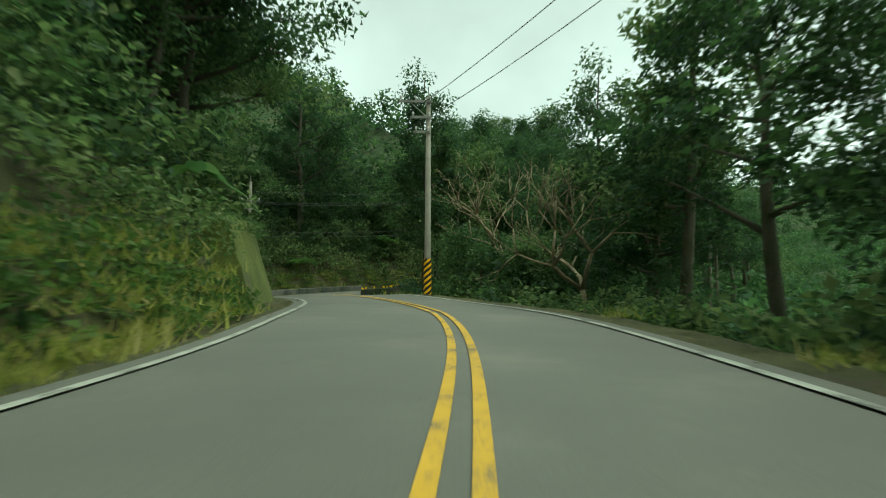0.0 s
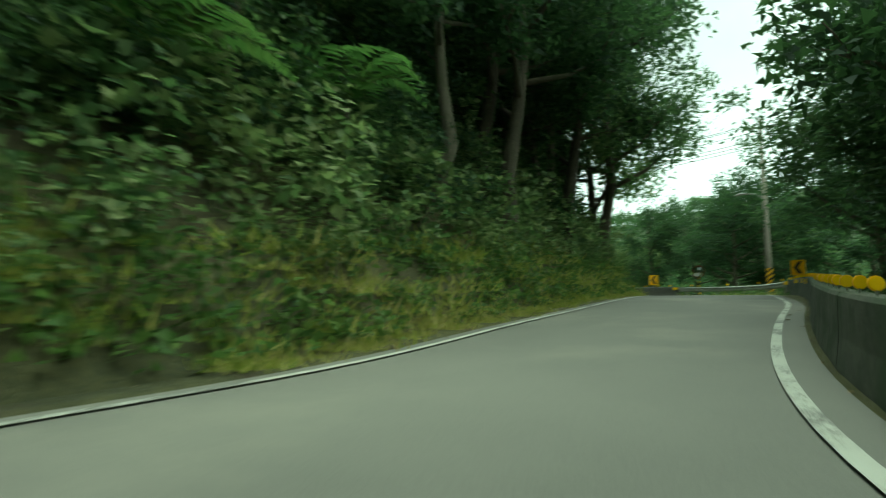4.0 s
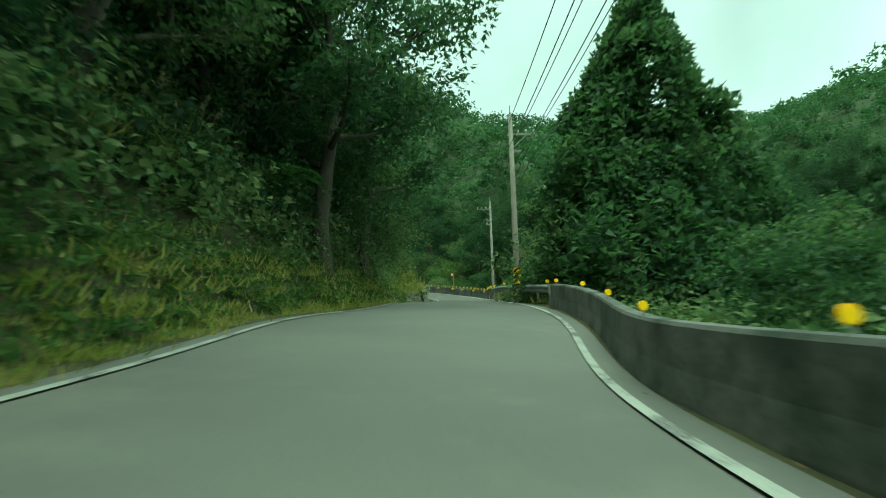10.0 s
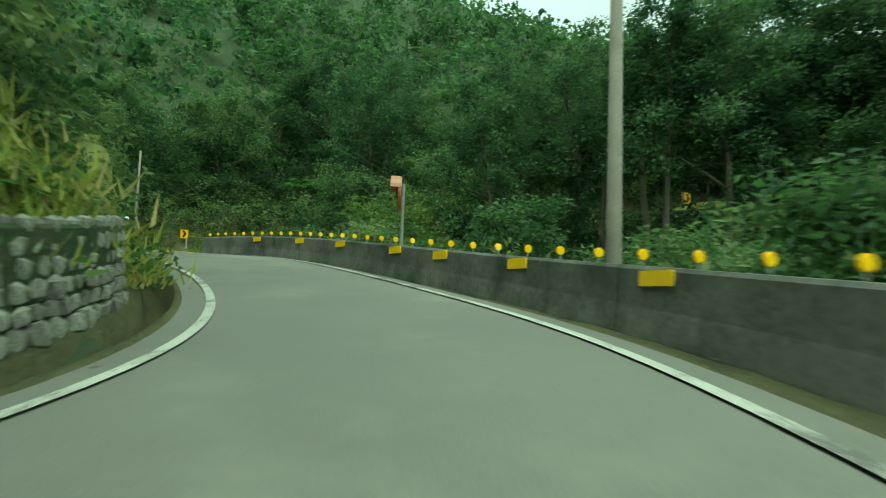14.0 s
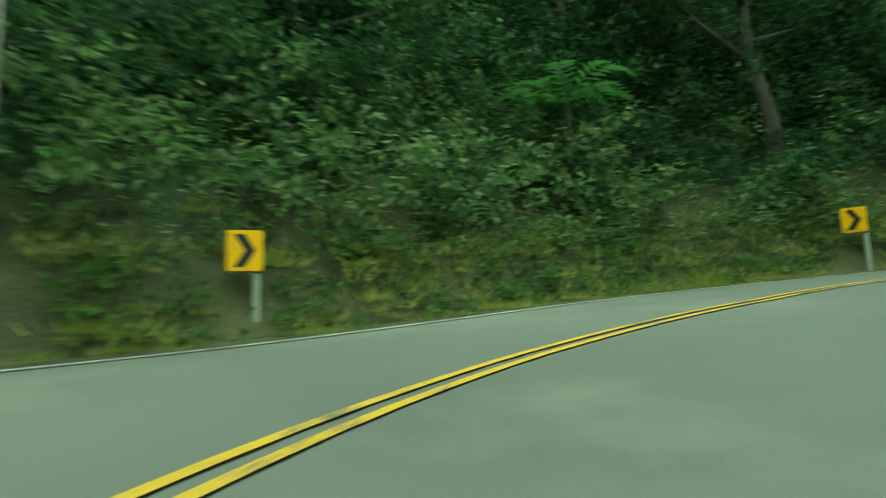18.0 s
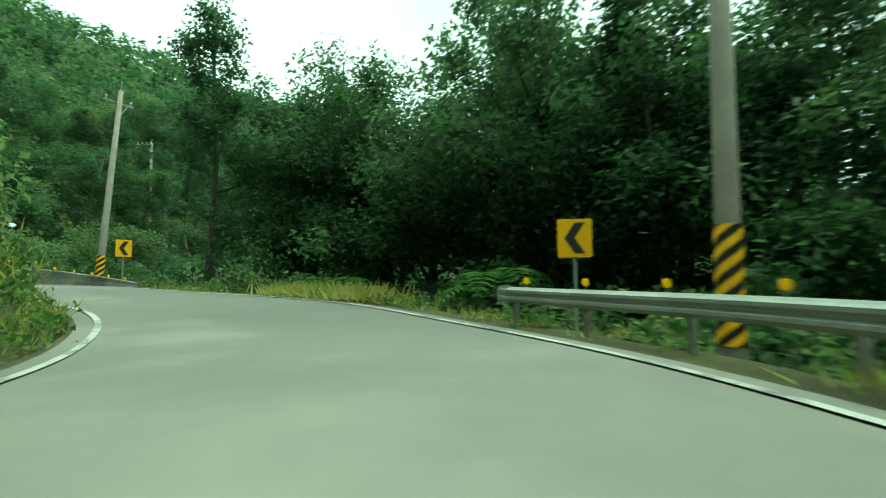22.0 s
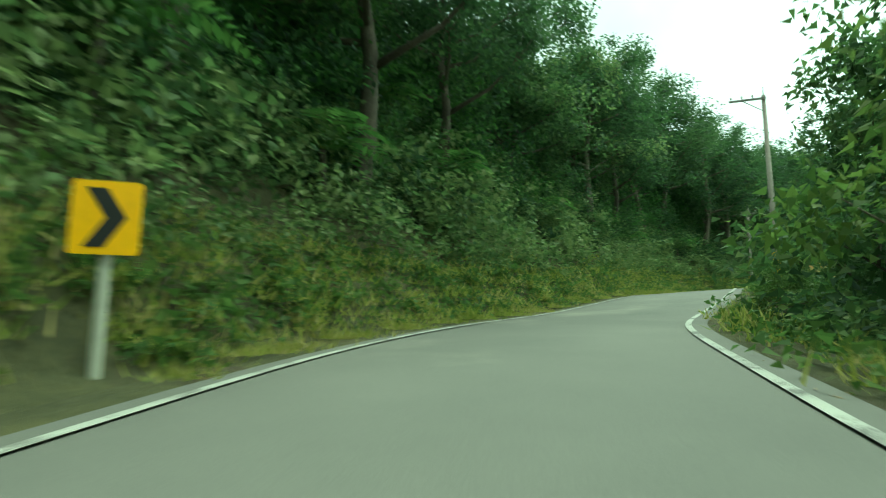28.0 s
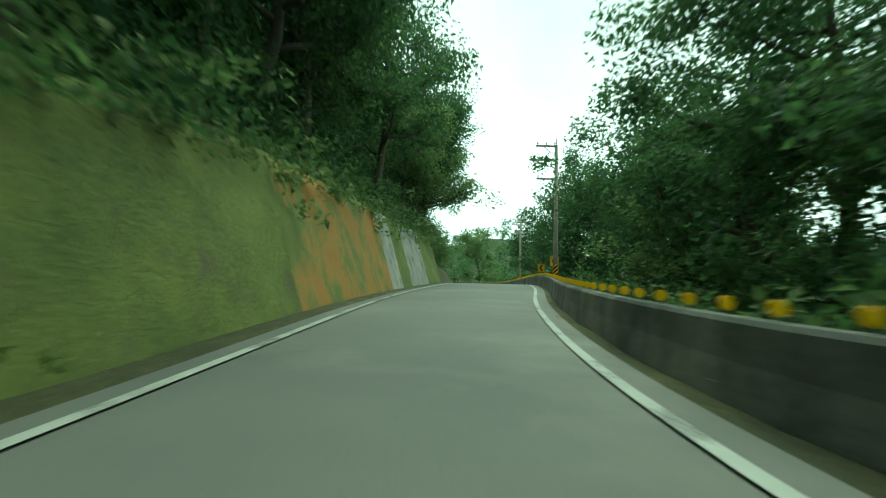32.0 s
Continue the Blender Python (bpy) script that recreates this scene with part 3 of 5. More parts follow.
def delineator(u, d, height, rise=0.12):
    """A round yellow reflector on a short stem, its centre the given rise over the barrier."""
    place = at(u, d, height + rise - 0.13)
    m = Matrix.Translation(place) @ pose(0, 0, 0, random.uniform(-5, 5), random.uniform(-5, 5), heading(u) + random.uniform(-14, 14))
    if STUDS:
        return copy_thing(STUDS[0], m)
    ob = thing("delineator", m, "round yellow reflector on a short stem on the roadside barrier", "reflector", "reflectors along the barrier")
    part("stem", Shape().tube([(0, 0, -0.1), (0, 0, 0.09)], [0.014, 0.014], 6), POST_METAL, ob)
    disc = [(0.06 * math.cos(t * math.pi / 6), 0.13 + 0.06 * math.sin(t * math.pi / 6)) for t in range(12)]
    part("lens", Shape().plate(disc, 0.03), REFLECTOR, ob)
    part("rim", Shape().plate([(x * 1.14, 0.13 + (z - 0.13) * 1.14) for x, z in disc], 0.018), SIGN_YELLOW, ob)
    STUDS.append(ob)
    return ob


def guardrail(number, u0, u1, off, label, studs=3.0):
    """A two-wave beam on posts, with rounded ends."""
    run = tagged(new("guardrail_%d" % number), label, "guardrail", kind="structure")
    marks = u_steps(u0, u1, 4.0)
    wave = [(0.0, 0.44), (-0.035, 0.47), (-0.08, 0.50), (-0.08, 0.545), (-0.03, 0.575), (-0.03, 0.615), (-0.08, 0.645), (-0.08, 0.69), (-0.035, 0.72), (0.0, 0.75)]
    for a, b in zip(marks, marks[1:]):
        sh, us = Shape(), list(np.linspace(a, b + (b - a) * 0.02, 9))
        for u in us:
            for dx, h in wave:
                sh.v.append(tuple(at(u, off(u) + dx, h)))
            for dx, h in reversed(wave):
                sh.v.append(tuple(at(u, off(u) + dx + 0.012, h)))
        n = 2 * len(wave)
        for i in range(len(us) - 1):
            for k in range(n):
                sh.f.append((i * n + k, i * n + (k + 1) % n, (i + 1) * n + (k + 1) % n, (i + 1) * n + k))
        sh.f += [tuple(reversed(range(n))), tuple(range((len(us) - 1) * n, len(us) * n))]
        part("beam", sh, GALVANISED, run)
    for u in u_steps(u0 + 0.02, u1 - 0.02, 2.0):
        base = at(u, off(u) + 0.09, -0.6)
        part("post", Shape().tube([base, base + Vector((0, 0, 1.3))], [0.065, 0.065], 10), CONCRETE, run)
    for u, sgn in ((u0, -1), (u1, 1)):
        m = Matrix.Translation(at(u, off(u) - 0.02, 0.6)) @ pose(0, 0, 0, 0, 0, heading(u) + 90)
        part("end_plate", Shape().plate([(-0.16, -0.17), (0.16, -0.17), (0.24, -0.1), (0.24, 0.1), (0.16, 0.17), (-0.16, 0.17)], 0.06, m), GALVANISED, run)
    for u in u_steps(u0 + 0.05, u1 - 0.05, studs):
        delineator(u, off(u) + 0.09, 0.7, 0.17)
    return run


def past_line(us, metres):
    """The distance of a barrier from the drive line: metres past the white line at the values of u."""
    return lambda u: edge_right(u) + float(np.interp(u, us, metres))


barrier(1, 2.72, 7.14, past_line([2.72, 2.86, 2.95, 3.05, 3.2, 6, 7.1], [3.1, 2.1, 1.1, 0.6, 0.65, 0.7, 1.6]), 0.76, "low dark mossy concrete barrier wall with yellow reflectors", (6.4, 6.66, 6.91, 7.12), 0.8, BARRIER_MOSS, 0.1)
guardrail(1, 7.18, 7.97, past_line([7, 8], [1.55, 1.7]), "weathered steel guardrail before the valley", 2.2)
barrier(2, 7.99, 9.9, past_line([8, 8.4, 9.0, 9.5, 10], [1.75, 1.1, 0.75, 0.95, 0.95]), 0.78, "dark stained concrete barrier wall with yellow reflector plates", (8.01, 8.256, 8.5, 8.755, 9.035, 9.34, 9.645), 0.7, BARRIER, 0.09)
barrier(7, 9.9, 11.46, past_line([9.9, 10.5, 11.5], [0.95, 0.6, 0.85]), 0.78, "dark stained concrete barrier wall with few reflectors", (), 4.2)
guardrail(2, 11.5, 12.72, past_line([11.5, 12.7], [0.8, 0.9]), "weathered steel guardrail on concrete posts", 6.0)
barrier(3, 12.76, 16.5, past_line([12.7, 13, 13.5, 14, 14.5, 16.5], [0.95, 0.95, 1.0, 1.15, 0.9, 0.4]), 0.78, "dark stained concrete barrier wall with yellow reflector plates", (13.05, 13.44, 13.83, 14.225, 14.52, 14.795, 15.035, 15.225, 15.525, 15.8, 16.1), 0.8, BARRIER, 0.13)
barrier(4, 19.5, 21.0, past_line([19, 20, 20.6, 22], [0.9, 0.95, 0.8, 0.75]), 0.6, "low mossy concrete barrier wall with yellow reflectors", (), 0.75, BARRIER_MOSS, 0.11)
guardrail(3, 21.04, 22.9, past_line([21, 22, 22.5, 23], [0.75, 0.75, 1.0, 0.9]), "weathered steel guardrail on concrete posts", 1.6)
barrier(5, 24.27, 26.42, past_line([24.27, 24.6, 25.2, 26.4], [0.95, 0.9, 0.45, 0.35]), 0.68, "weathered grey concrete barrier wall round the bend", (), 0.66, BARRIER_PALE, 0.06, lambda u: float(np.interp(u, [24.27, 24.6], [0.3, 1.0])))
barrier(6, 31.9, 36.8, past_line([31.9, 32.2, 36.8], [1.3, 0.85, 0.65]), 0.66, "low concrete barrier wall with a row of yellow reflectors", (), 0.85, BARRIER, 0.1)

kerb = tagged(new("barrier_wall_8"), "low mossy concrete kerb wall under the bank", "kerb wall", kind="structure")
km = u_steps(3.42, 4.26, 5.0)
for ka, kb in zip(km, km[1:]):
    part("panel", wall_panel(list(np.linspace(ka, kb - 0.004, 7)), lambda u: edge_left(u, 1.1), 0.5, 0.34), BARRIER, kerb)


def retaining_wall(number, u0, u1, off, heights, materials, label, rugged=0.05, kind="retaining_wall"):
    """A leaning retaining wall of panels, with a coping."""
    run = tagged(new("%s_%d" % (kind, number)), label, kind.replace("_", " "), kind="structure")
    marks = np.linspace(u0, u1, len(materials) + 1)
    for a, b, mat in zip(marks, marks[1:], materials):
        us, sh = np.linspace(a, b, 17), Shape()
        rows = 11
        for i, u in enumerate(us):
            h = float(np.interp(u, np.linspace(u0, u1, len(heights)), heights))
            for k in range(rows):
                f = k / (rows - 1)
                sh.v.append(tuple(at(u, off(u) - 0.32 * h * f + rugged * (noise.noise((u * 9, f * h * 2.2, number)) + 0.5 * noise.noise((u * 23, f * h * 5, number))), -0.2 + (h + 0.2) * f)))
            sh.v.append(tuple(at(u, off(u) - 0.32 * h - 0.5, h - 0.02)))
            sh.v.append(tuple(at(u, off(u) - 1.6, -0.2)))
        n = rows + 2
        for i in range(16):
            for k in range(n - 1):
                p = i * n + k
                sh.f.append((p, p + 1, p + n + 1, p + n))
        for k, way in ((0, -1), (16, 1)):
            base = len(sh.v)
            sh.v += sh.v[k * n:(k + 1) * n]
            sh.f.append(tuple(range(base, base + n))[::way])
        part("panel", sh, mat, run, smooth=True)
    return run


retaining_wall(1, 1.15, 2.3, lambda u: edge_left(u, 1.0), [2.5, 2.7, 2.8, 2.6, 1.9], [MOSS_WALL] * 4, "tall retaining wall overgrown with olive moss")
retaining_wall(2, 31.95, 33.95, lambda u: edge_left(u, 0.75), [2.4, 3.3, 3.5, 3.4, 3.0], [MOSS_WALL] * 5 + [RUST_WALL] * 5 + [CONCRETE, MOSS_WALL, CONCRETE, CONCRETE] + [MOSS_WALL] * 2, "mossy retaining wall with rust-orange streaks")
retaining_wall(3, 21.3, 22.75, lambda u: edge_left(u, 1.15 + 0.25 * max(0, 22.1 - u)), [1.0, 1.9, 2.5, 2.7, 2.3, 1.6], [ROCK] * 4, "yellow-green mossy rock face beside the drain", 0.45, "rock_face")
retaining_wall(4, 14.95, 16.1, lambda u: edge_left(u, 1.1), [1.4, 2.6, 2.9, 2.4, 1.2], [ROCK] * 3, "dark mossy rock face beside the bend", 0.4, "rock_face")


# ---- stone wall and concrete blocks on the hill side ----
def stone_meshes(count):
    out = []
    for k in range(count):
        rnd = random.Random(k)
        bm = bmesh.new()
        bmesh.ops.create_icosphere(bm, subdivisions=1, radius=0.5)
        for v in bm.verts:
            v.co.x = max(-0.42, min(0.42, v.co.x * (1 + rnd.uniform(-0.25, 0.35))))
            v.co.z = max(-0.40, min(0.40, v.co.z * (1 + rnd.uniform(-0.25, 0.35))))
            v.co.y *= 0.8 + rnd.uniform(-0.15, 0.15)
        me = bpy.data.meshes.new("stone")
        bm.to_mesh(me)
        bm.free()
        me.materials.append(STONE)
        out.append(me)
    return out


STONES = stone_meshes(8)


def stone_wall(number, u0, u1, off, height):
    run = tagged(new("stone_wall_%d" % number), "low rubble stone wall with pale lichen", "stone wall", kind="structure")
    us = list(np.linspace(u0, u1, 12))
    part("backing", wall_panel(us, lambda u: off(u) - 0.22, height - 0.12, 0.4), EARTH, run)
    rnd = random.Random(number)
    row, h = 0, 0.0
    while h < height - 0.1:
        size = rnd.uniform(0.19, 0.28)
        for u in u_steps(u0, u1, size * 1.35):
            s = size * rnd.uniform(0.85, 1.2)
            ob = new("stone", rnd.choice(STONES))
            ob.parent = run
            ob.matrix_world = Matrix.Translation(at(u + rnd.uniform(-0.004, 0.004), off(u) - 0.12 * h + rnd.uniform(-0.03, 0.03), h + size * 0.45)) @ pose(0, 0, 0, rnd.uniform(-8, 8), rnd.uniform(-12, 12), heading(u) + 90 + rnd.uniform(-8, 8)) @ Matrix.Diagonal((s * 1.55, s * 0.9, s * 1.2, 1))
        h += size * 0.86
        row += 1


stone_wall(1, 13.72, 14.18, lambda u: edge_left(u, 1.35), 1.15)
stone_wall(2, 14.26, 14.86, lambda u: edge_left(u, 1.1), 1.25)


def block(u, d, size, turn, label):
    sh = Shape().box(size, Matrix.Translation((0, 0, size[2] / 2 - 0.05)), 0.94)
    ob = part("concrete_block", sh, CONCRETE)
    ob.matrix_world = Matrix.Translation(at(u, d)) @ pose(0, 0, 0, 0, 0, heading(u) + turn)
    bev = ob.modifiers.new("bevel", "BEVEL")
    bev.width, bev.segments = 0.04, 2
    return tagged(ob, label, "concrete block")


block(13.25, -5.0, (0.5, 6.4, 0.75), 8, "long stained concrete block beside the road")
block(3.52, -7.4, (3.4, 0.5, 0.62), -70, "stained concrete block at the foot of a mirror pole")
block(18.22, -7.1, (2.3, 0.45, 0.72), 52, "grey concrete block on the grass verge")
block(26.44, -7.9, (1.9, 0.45, 0.5), -30, "grey concrete block beside the bend")


# ---- poles, signs, mirrors ----
def stripes(parent, radius, lo, hi, count):
    """A black sleeve with slanting yellow bands."""
    part("sleeve", Shape().tube([(0, 0, lo), (0, 0, hi)], [radius * 1.03] * 2, 16), BLACK, parent, "black sleeve of the hazard stripes")
    pitch, turn_rise = (hi - lo) / count, radius * 5.0
    for k in range(-math.ceil(turn_rise / pitch), count):
        sh, n = Shape(), 20
        for i in range(n + 1):
            t = 2 * math.pi * i / n
            for dz in (0.0, pitch * 0.5):
                z = min(max(lo + k * pitch + turn_rise * i / n + dz, lo), hi)
                sh.v.append((radius * 1.06 * math.cos(t), radius * 1.06 * math.sin(t), z))
        sh.f = [(2 * i, 2 * i + 2, 2 * i + 3, 2 * i + 1) for i in range(n) if sh.v[2 * i][2] < sh.v[2 * i + 1][2] or sh.v[2 * i + 2][2] < sh.v[2 * i + 3][2]]
        if not sh.f:
            continue
        part("stripe", sh, STRIPE_YELLOW, parent)


def cross_arm(parent, z, half, turn, pins, shift=0.0):
    """An arm with insulators; shift: how far its middle lies off the pole."""
    m = pose(0, 0, z, 0, 0, turn) @ pose(shift, 0.12, 0)
    part("cross_arm", Shape().box((half * 2, 0.09, 0.11), m), CONCRETE, parent)
    for k in range(pins):
        x = -half + 0.12 + (2 * half - 0.24) * k / max(1, pins - 1)
        p = m @ Vector((x, 0, 0.06))
        part("insulator", Shape().tube([p, p + Vector((0, 0, 0.08)), p + Vector((0, 0, 0.1)), p + Vector((0, 0, 0.2))], [0.03, 0.03, 0.065, 0.04], 8), PORCELAIN, parent)


CLEAR = []


def keep_clear(base, eye):
    """Marks the ground before a roadside post as mown."""
    way = (eye - base)
    way = way / max(way.length, 0.1)
    CLEAR.extend([(base + way * k) for k in (0.0, 0.7, 1.4, 2.1)])


def utility_pole(u, d, height, turn, label, sleeve=(0.05, 1.95), bands=7, arms=((0.4, 0.9, 3),), lean=(0, 0), street_light=False, radius=0.17, loop=False):
    ob = thing("utility_pole", Matrix.Translation(at(u, d)) @ pose(0, 0, 0, lean[0], lean[1], 0), label, "utility pole", "utility poles")
    keep_clear(at(u, d), at(u - 0.9, 0.0))
    part("shaft", Shape().tube([(0, 0, -1.5), (0, 0, 0), (0, 0, height)], [radius * 1.02, radius, radius * 0.62], 14), POLE, ob, smooth=True)
    if sleeve:
        stripes(ob, radius * 1.01, sleeve[0], sleeve[1], bands)
    for dz, half, pins, *shift in arms:
        cross_arm(ob, height - dz, half, turn, pins, *shift)
    if arms:
        m = pose(0, 0, height - arms[0][0], 0, 0, turn)
        part("brace", Shape().tube([m @ Vector((0.0, 0.12, -0.8)), m @ Vector((sum(arms[0][1::2]) * 0.6, 0.1, -0.05))], [0.025, 0.025], 6), GALVANISED, ob)
        part("top_pin", Shape().tube([(0, 0, height), (0, 0, height + 0.5)], [0.03, 0.03], 6), GALVANISED, ob)
    if loop:
        m = pose(0, 0, 0, 0, 0, turn)
        for z in (height - 2.6, height - 3.9):
            part("bracket", Shape().tube([m @ Vector((0, 0, z)), m @ Vector((-1.2, 0, z))], [0.04, 0.04], 6), GALVANISED, ob)
        part("bracket", Shape().tube([m @ Vector((-1.2, 0, height - 2.6)), m @ Vector((-1.2, 0, height - 3.9))], [0.035, 0.035], 6), GALVANISED, ob)
    if street_light:
        m = pose(0, 0, 0, 0, 0, turn)
        arm = [m @ Vector(p) for p in ((0, 0, 6.0), (-0.5, 0, 6.35), (-1.1, 0, 6.4))]
        part("lamp_arm", Shape().tube(arm, [0.03] * 3, 6), GALVANISED, ob)
        part("lamp_head", Shape().tube([m @ Vector((-1.0, 0, 6.42)), m @ Vector((-1.25, 0, 6.42)), m @ Vector((-1.6, 0, 6.36))], [0.05, 0.11, 0.05], 10), GALVANISED, ob, "grey street lamp head")
    return ob


utility_pole(1.81, 3.95, 9.4, 182, "grey concrete utility pole with black and yellow hazard stripes", sleeve=(0.05, 1.72), bands=6, arms=((0.25, 0.8, 3, 0.6), (1.0, 0.5, 2, 0.35), (1.7, 0.4, 2, 0.3)))
utility_pole(3.47, -8.15, 9.6, 12, "grey concrete utility pole standing behind a traffic mirror", sleeve=(0.75, 1.6), bands=3, arms=((1.6, 0.8, 4), (2.3, 0.5, 2)))
utility_pole(7.46, 6.05, 11.0, -62, "tall concrete utility pole with a street lamp arm", sleeve=(0.05, 1.75), bands=6, street_light=True, arms=((0.5, 0.9, 3),))
utility_pole(9.56, 3.9, 11.0, 160, "leaning concrete utility pole behind the barrier wall", sleeve=(0.1, 1.68), bands=5, lean=(1.3, 4.5), arms=((2.6, 0.25, 2, 0.25), (3.6, 0.25, 2, 0.25)))
utility_pole(12.08, 3.35, 9.6, 62, "concrete utility pole behind the guardrail", sleeve=(0.05, 1.62), bands=6, arms=((1.0, 0.75, 4, 0.6), (1.9, 0.3, 1, 0.2)))
utility_pole(14.91, 6.15, 11.0, 239, "tall concrete utility pole beyond the barrier wall", sleeve=None, arms=((0.9, 0.85, 4, 0.75), (2.3, 0.3, 2, 0.25), (2.75, 0.3, 2, 0.25)))
utility_pole(18.4, -9.2, 8.6, 0, "slim concrete pole wrapped in creepers on the verge", sleeve=None, arms=(), radius=0.13)
utility_pole(22.545, 4.87, 11.4, -50, "concrete utility pole with hazard stripes behind the guardrail", sleeve=(0.05, 1.66), bands=6, arms=((0.3, 1.0, 3),), loop=True, lean=(0, 2))
utility_pole(24.5, 6.65, 9.4, 10, "leaning concrete utility pole at the end of the barrier wall", sleeve=(0.1, 1.4), bands=5, lean=(-2, 4), arms=((0.6, 0.7, 2),))
utility_pole(27.75, -4.6, 9.5, 20, "concrete utility pole on the grass verge with hazard stripes", sleeve=(0.05, 1.85), bands=7, arms=((0.5, 0.9, 3),), lean=(0, 1))
utility_pole(30.33, 3.95, 11.0, 129, "leaning concrete utility pole at the edge of the road", sleeve=(0.05, 1.95), bands=7, arms=((0.2, 0.95, 4, 0.85),), lean=(1, -1))
utility_pole(31.77, -3.8, 9.2, -72, "concrete utility pole before the mossy bank", sleeve=(0.05, 2.05), bands=8, arms=((0.5, 0.8, 3), (1.6, 0.4, 2)), lean=(0, 3))
utility_pole(33.9, 4.7, 9.6, 101, "utility pole by the barrier wall", sleeve=(0.05, 1.4), bands=5, arms=((0.1, 0.7, 3, 0.7), (1.1, 0.95, 4, 0.9), (2.4, 0.7, 2, 0.65), (3.7, 0.6, 2, 0.6)))
utility_pole(35.4, 5.2, 8.5, -80, "distant utility pole by the bend", sleeve=(0.05, 1.6), bands=5, arms=((0.6, 0.8, 3), (1.6, 0.6, 2)))


def rounded(w, h, r, n=4):
    pts = []
    for cx, cz, a0 in ((w / 2 - r, h / 2 - r, 0), (-w / 2 + r, h / 2 - r, 90), (-w / 2 + r, -h / 2 + r, 180), (w / 2 - r, -h / 2 + r, 270)):
        for k in range(n + 1):
            t = radians(a0 + 90 * k / n)
            pts.append((cx + r * math.cos(t), cz + r * math.sin(t)))
    return pts


def chevron_sign(u, d, centre, face_u, points, size, label, face_d=0.0, post="plain", back=None, aside=0.0):
    """A yellow chevron board on a post that faces the drive line at face_u; back: the turn of a second board."""
    base, eye = at(u, d), at(face_u, face_d)
    turn = math.degrees(math.atan2(eye.x - base.x, -(eye.y - base.y)))
    keep_clear(base, eye)
    ob = thing("chevron_sign", Matrix.Translation(base) @ pose(0, 0, 0, 0, 0, turn), label, "chevron sign", "chevron signs along the bends")
    w, h = size
    if post == "stout":
        top = centre - h * 0.5 - 0.06 if aside else centre + h * 0.4
        part("post", Shape().tube([(aside, 0.085, -0.6), (aside, 0.085, top), (aside, 0.085, top + 0.015)], [0.062, 0.06, 0.045], 12), POST_PALE, ob, "pale concrete post")
        if aside:
            part("arm", Shape().tube([(aside, 0.06, top - 0.06), (0, 0.05, top + 0.1), (0, 0.05, centre)], [0.025, 0.025, 0.025], 6), POST_METAL, ob)
    else:
        part("post", Shape().tube([(0, 0.05, -0.6), (0, 0.05, centre + h * 0.45)], [0.04, 0.04], 10), POST_METAL if post == "plain" else STRIPE_YELLOW, ob)
    if post == "striped":
        for k in range(4):
            part("band", Shape().tube([(0, 0.05, 0.14 + k * 0.26), (0, 0.05, 0.27 + k * 0.26)], [0.043, 0.043], 10), BLACK, ob)
    boards = [(0.0, 0.0)] + ([(0.26, min(max(back, 155), 205))] if back is not None else [])
    for shift, swing in boards:
        m = pose(0, shift, centre, 0, 0, swing)
        s = points if swing == 0.0 else -points
        part("board", Shape().plate(rounded(w, h, 0.04), 0.025, m), SIGN_YELLOW, ob)
        a, b, k = w * 0.30, h * 0.40, w * 0.30
        arrow = [(s * (-a), b), (s * (-a + k), b), (s * a, 0), (s * (-a + k), -b), (s * (-a), -b), (s * (a - k), 0)]
        part("arrow", Shape().plate(arrow if s > 0 else arrow[::-1], 0.006, m @ pose(0, -0.0165, 0)), BLACK, ob, "black chevron arrow")
        part("back_plate", Shape().plate(rounded(w * 0.96, h * 0.96, 0.04), 0.008, m @ pose(0, 0.018, 0)), POST_METAL, ob)
    return ob


SIGN = (0.62, 0.74)
chevron_sign(7.03, 4.5, 1.35, 6.2, -1, SIGN, "yellow chevron sign above the barrier wall", back=150)
chevron_sign(8.125, 5.4, 1.32, 7.0, -1, SIGN, "yellow chevron sign behind the barrier wall among reeds", back=150)
chevron_sign(9.165, 4.5, 1.53, 8.0, -1, SIGN, "yellow chevron sign before silver grass", back=150)
chevron_sign(17.3, -7.6, 1.62, 16.4, 1, SIGN, "yellow chevron sign on a striped post on the grass verge", post="striped", back=200)
chevron_sign(18.59, -7.45, 1.6, 17.2, 1, SIGN, "yellow chevron sign with a second board behind it", post="stout", back=120, aside=0.2)
chevron_sign(19.695, -5.25, 1.58, 18.6, 1, SIGN, "yellow chevron sign on a pale post in the grass", post="stout", aside=0.23)
chevron_sign(21.685, 4.15, 1.44, 20.3, -1, SIGN, "yellow chevron sign behind the guardrail", back=150)
chevron_sign(22.855, 5.45, 1.78, 21.2, -1, (0.7, 0.8), "yellow chevron sign at the end of the guardrail", back=150)
chevron_sign(24.36, 5.45, 1.66, 22.8, -1, SIGN, "yellow chevron sign beside a leaning utility pole")
chevron_sign(25.76, -6.6, 1.35, 24.3, 1, SIGN, "yellow chevron sign on the hill side verge")
chevron_sign(26.5, -8.0, 1.3, 24.8, 1, SIGN, "yellow chevron sign beside a concrete block", back=150)
chevron_sign(28.36, -4.0, 1.67, 27.2, 1, SIGN, "yellow chevron sign on a pale post before the fern bank", post="stout")
chevron_sign(34.1, 4.9, 1.8, 32.2, -1, SIGN, "yellow chevron sign behind the low barrier wall")
chevron_sign(34.7, 5.0, 1.8, 32.4, -1, SIGN, "distant yellow chevron sign by the bend")


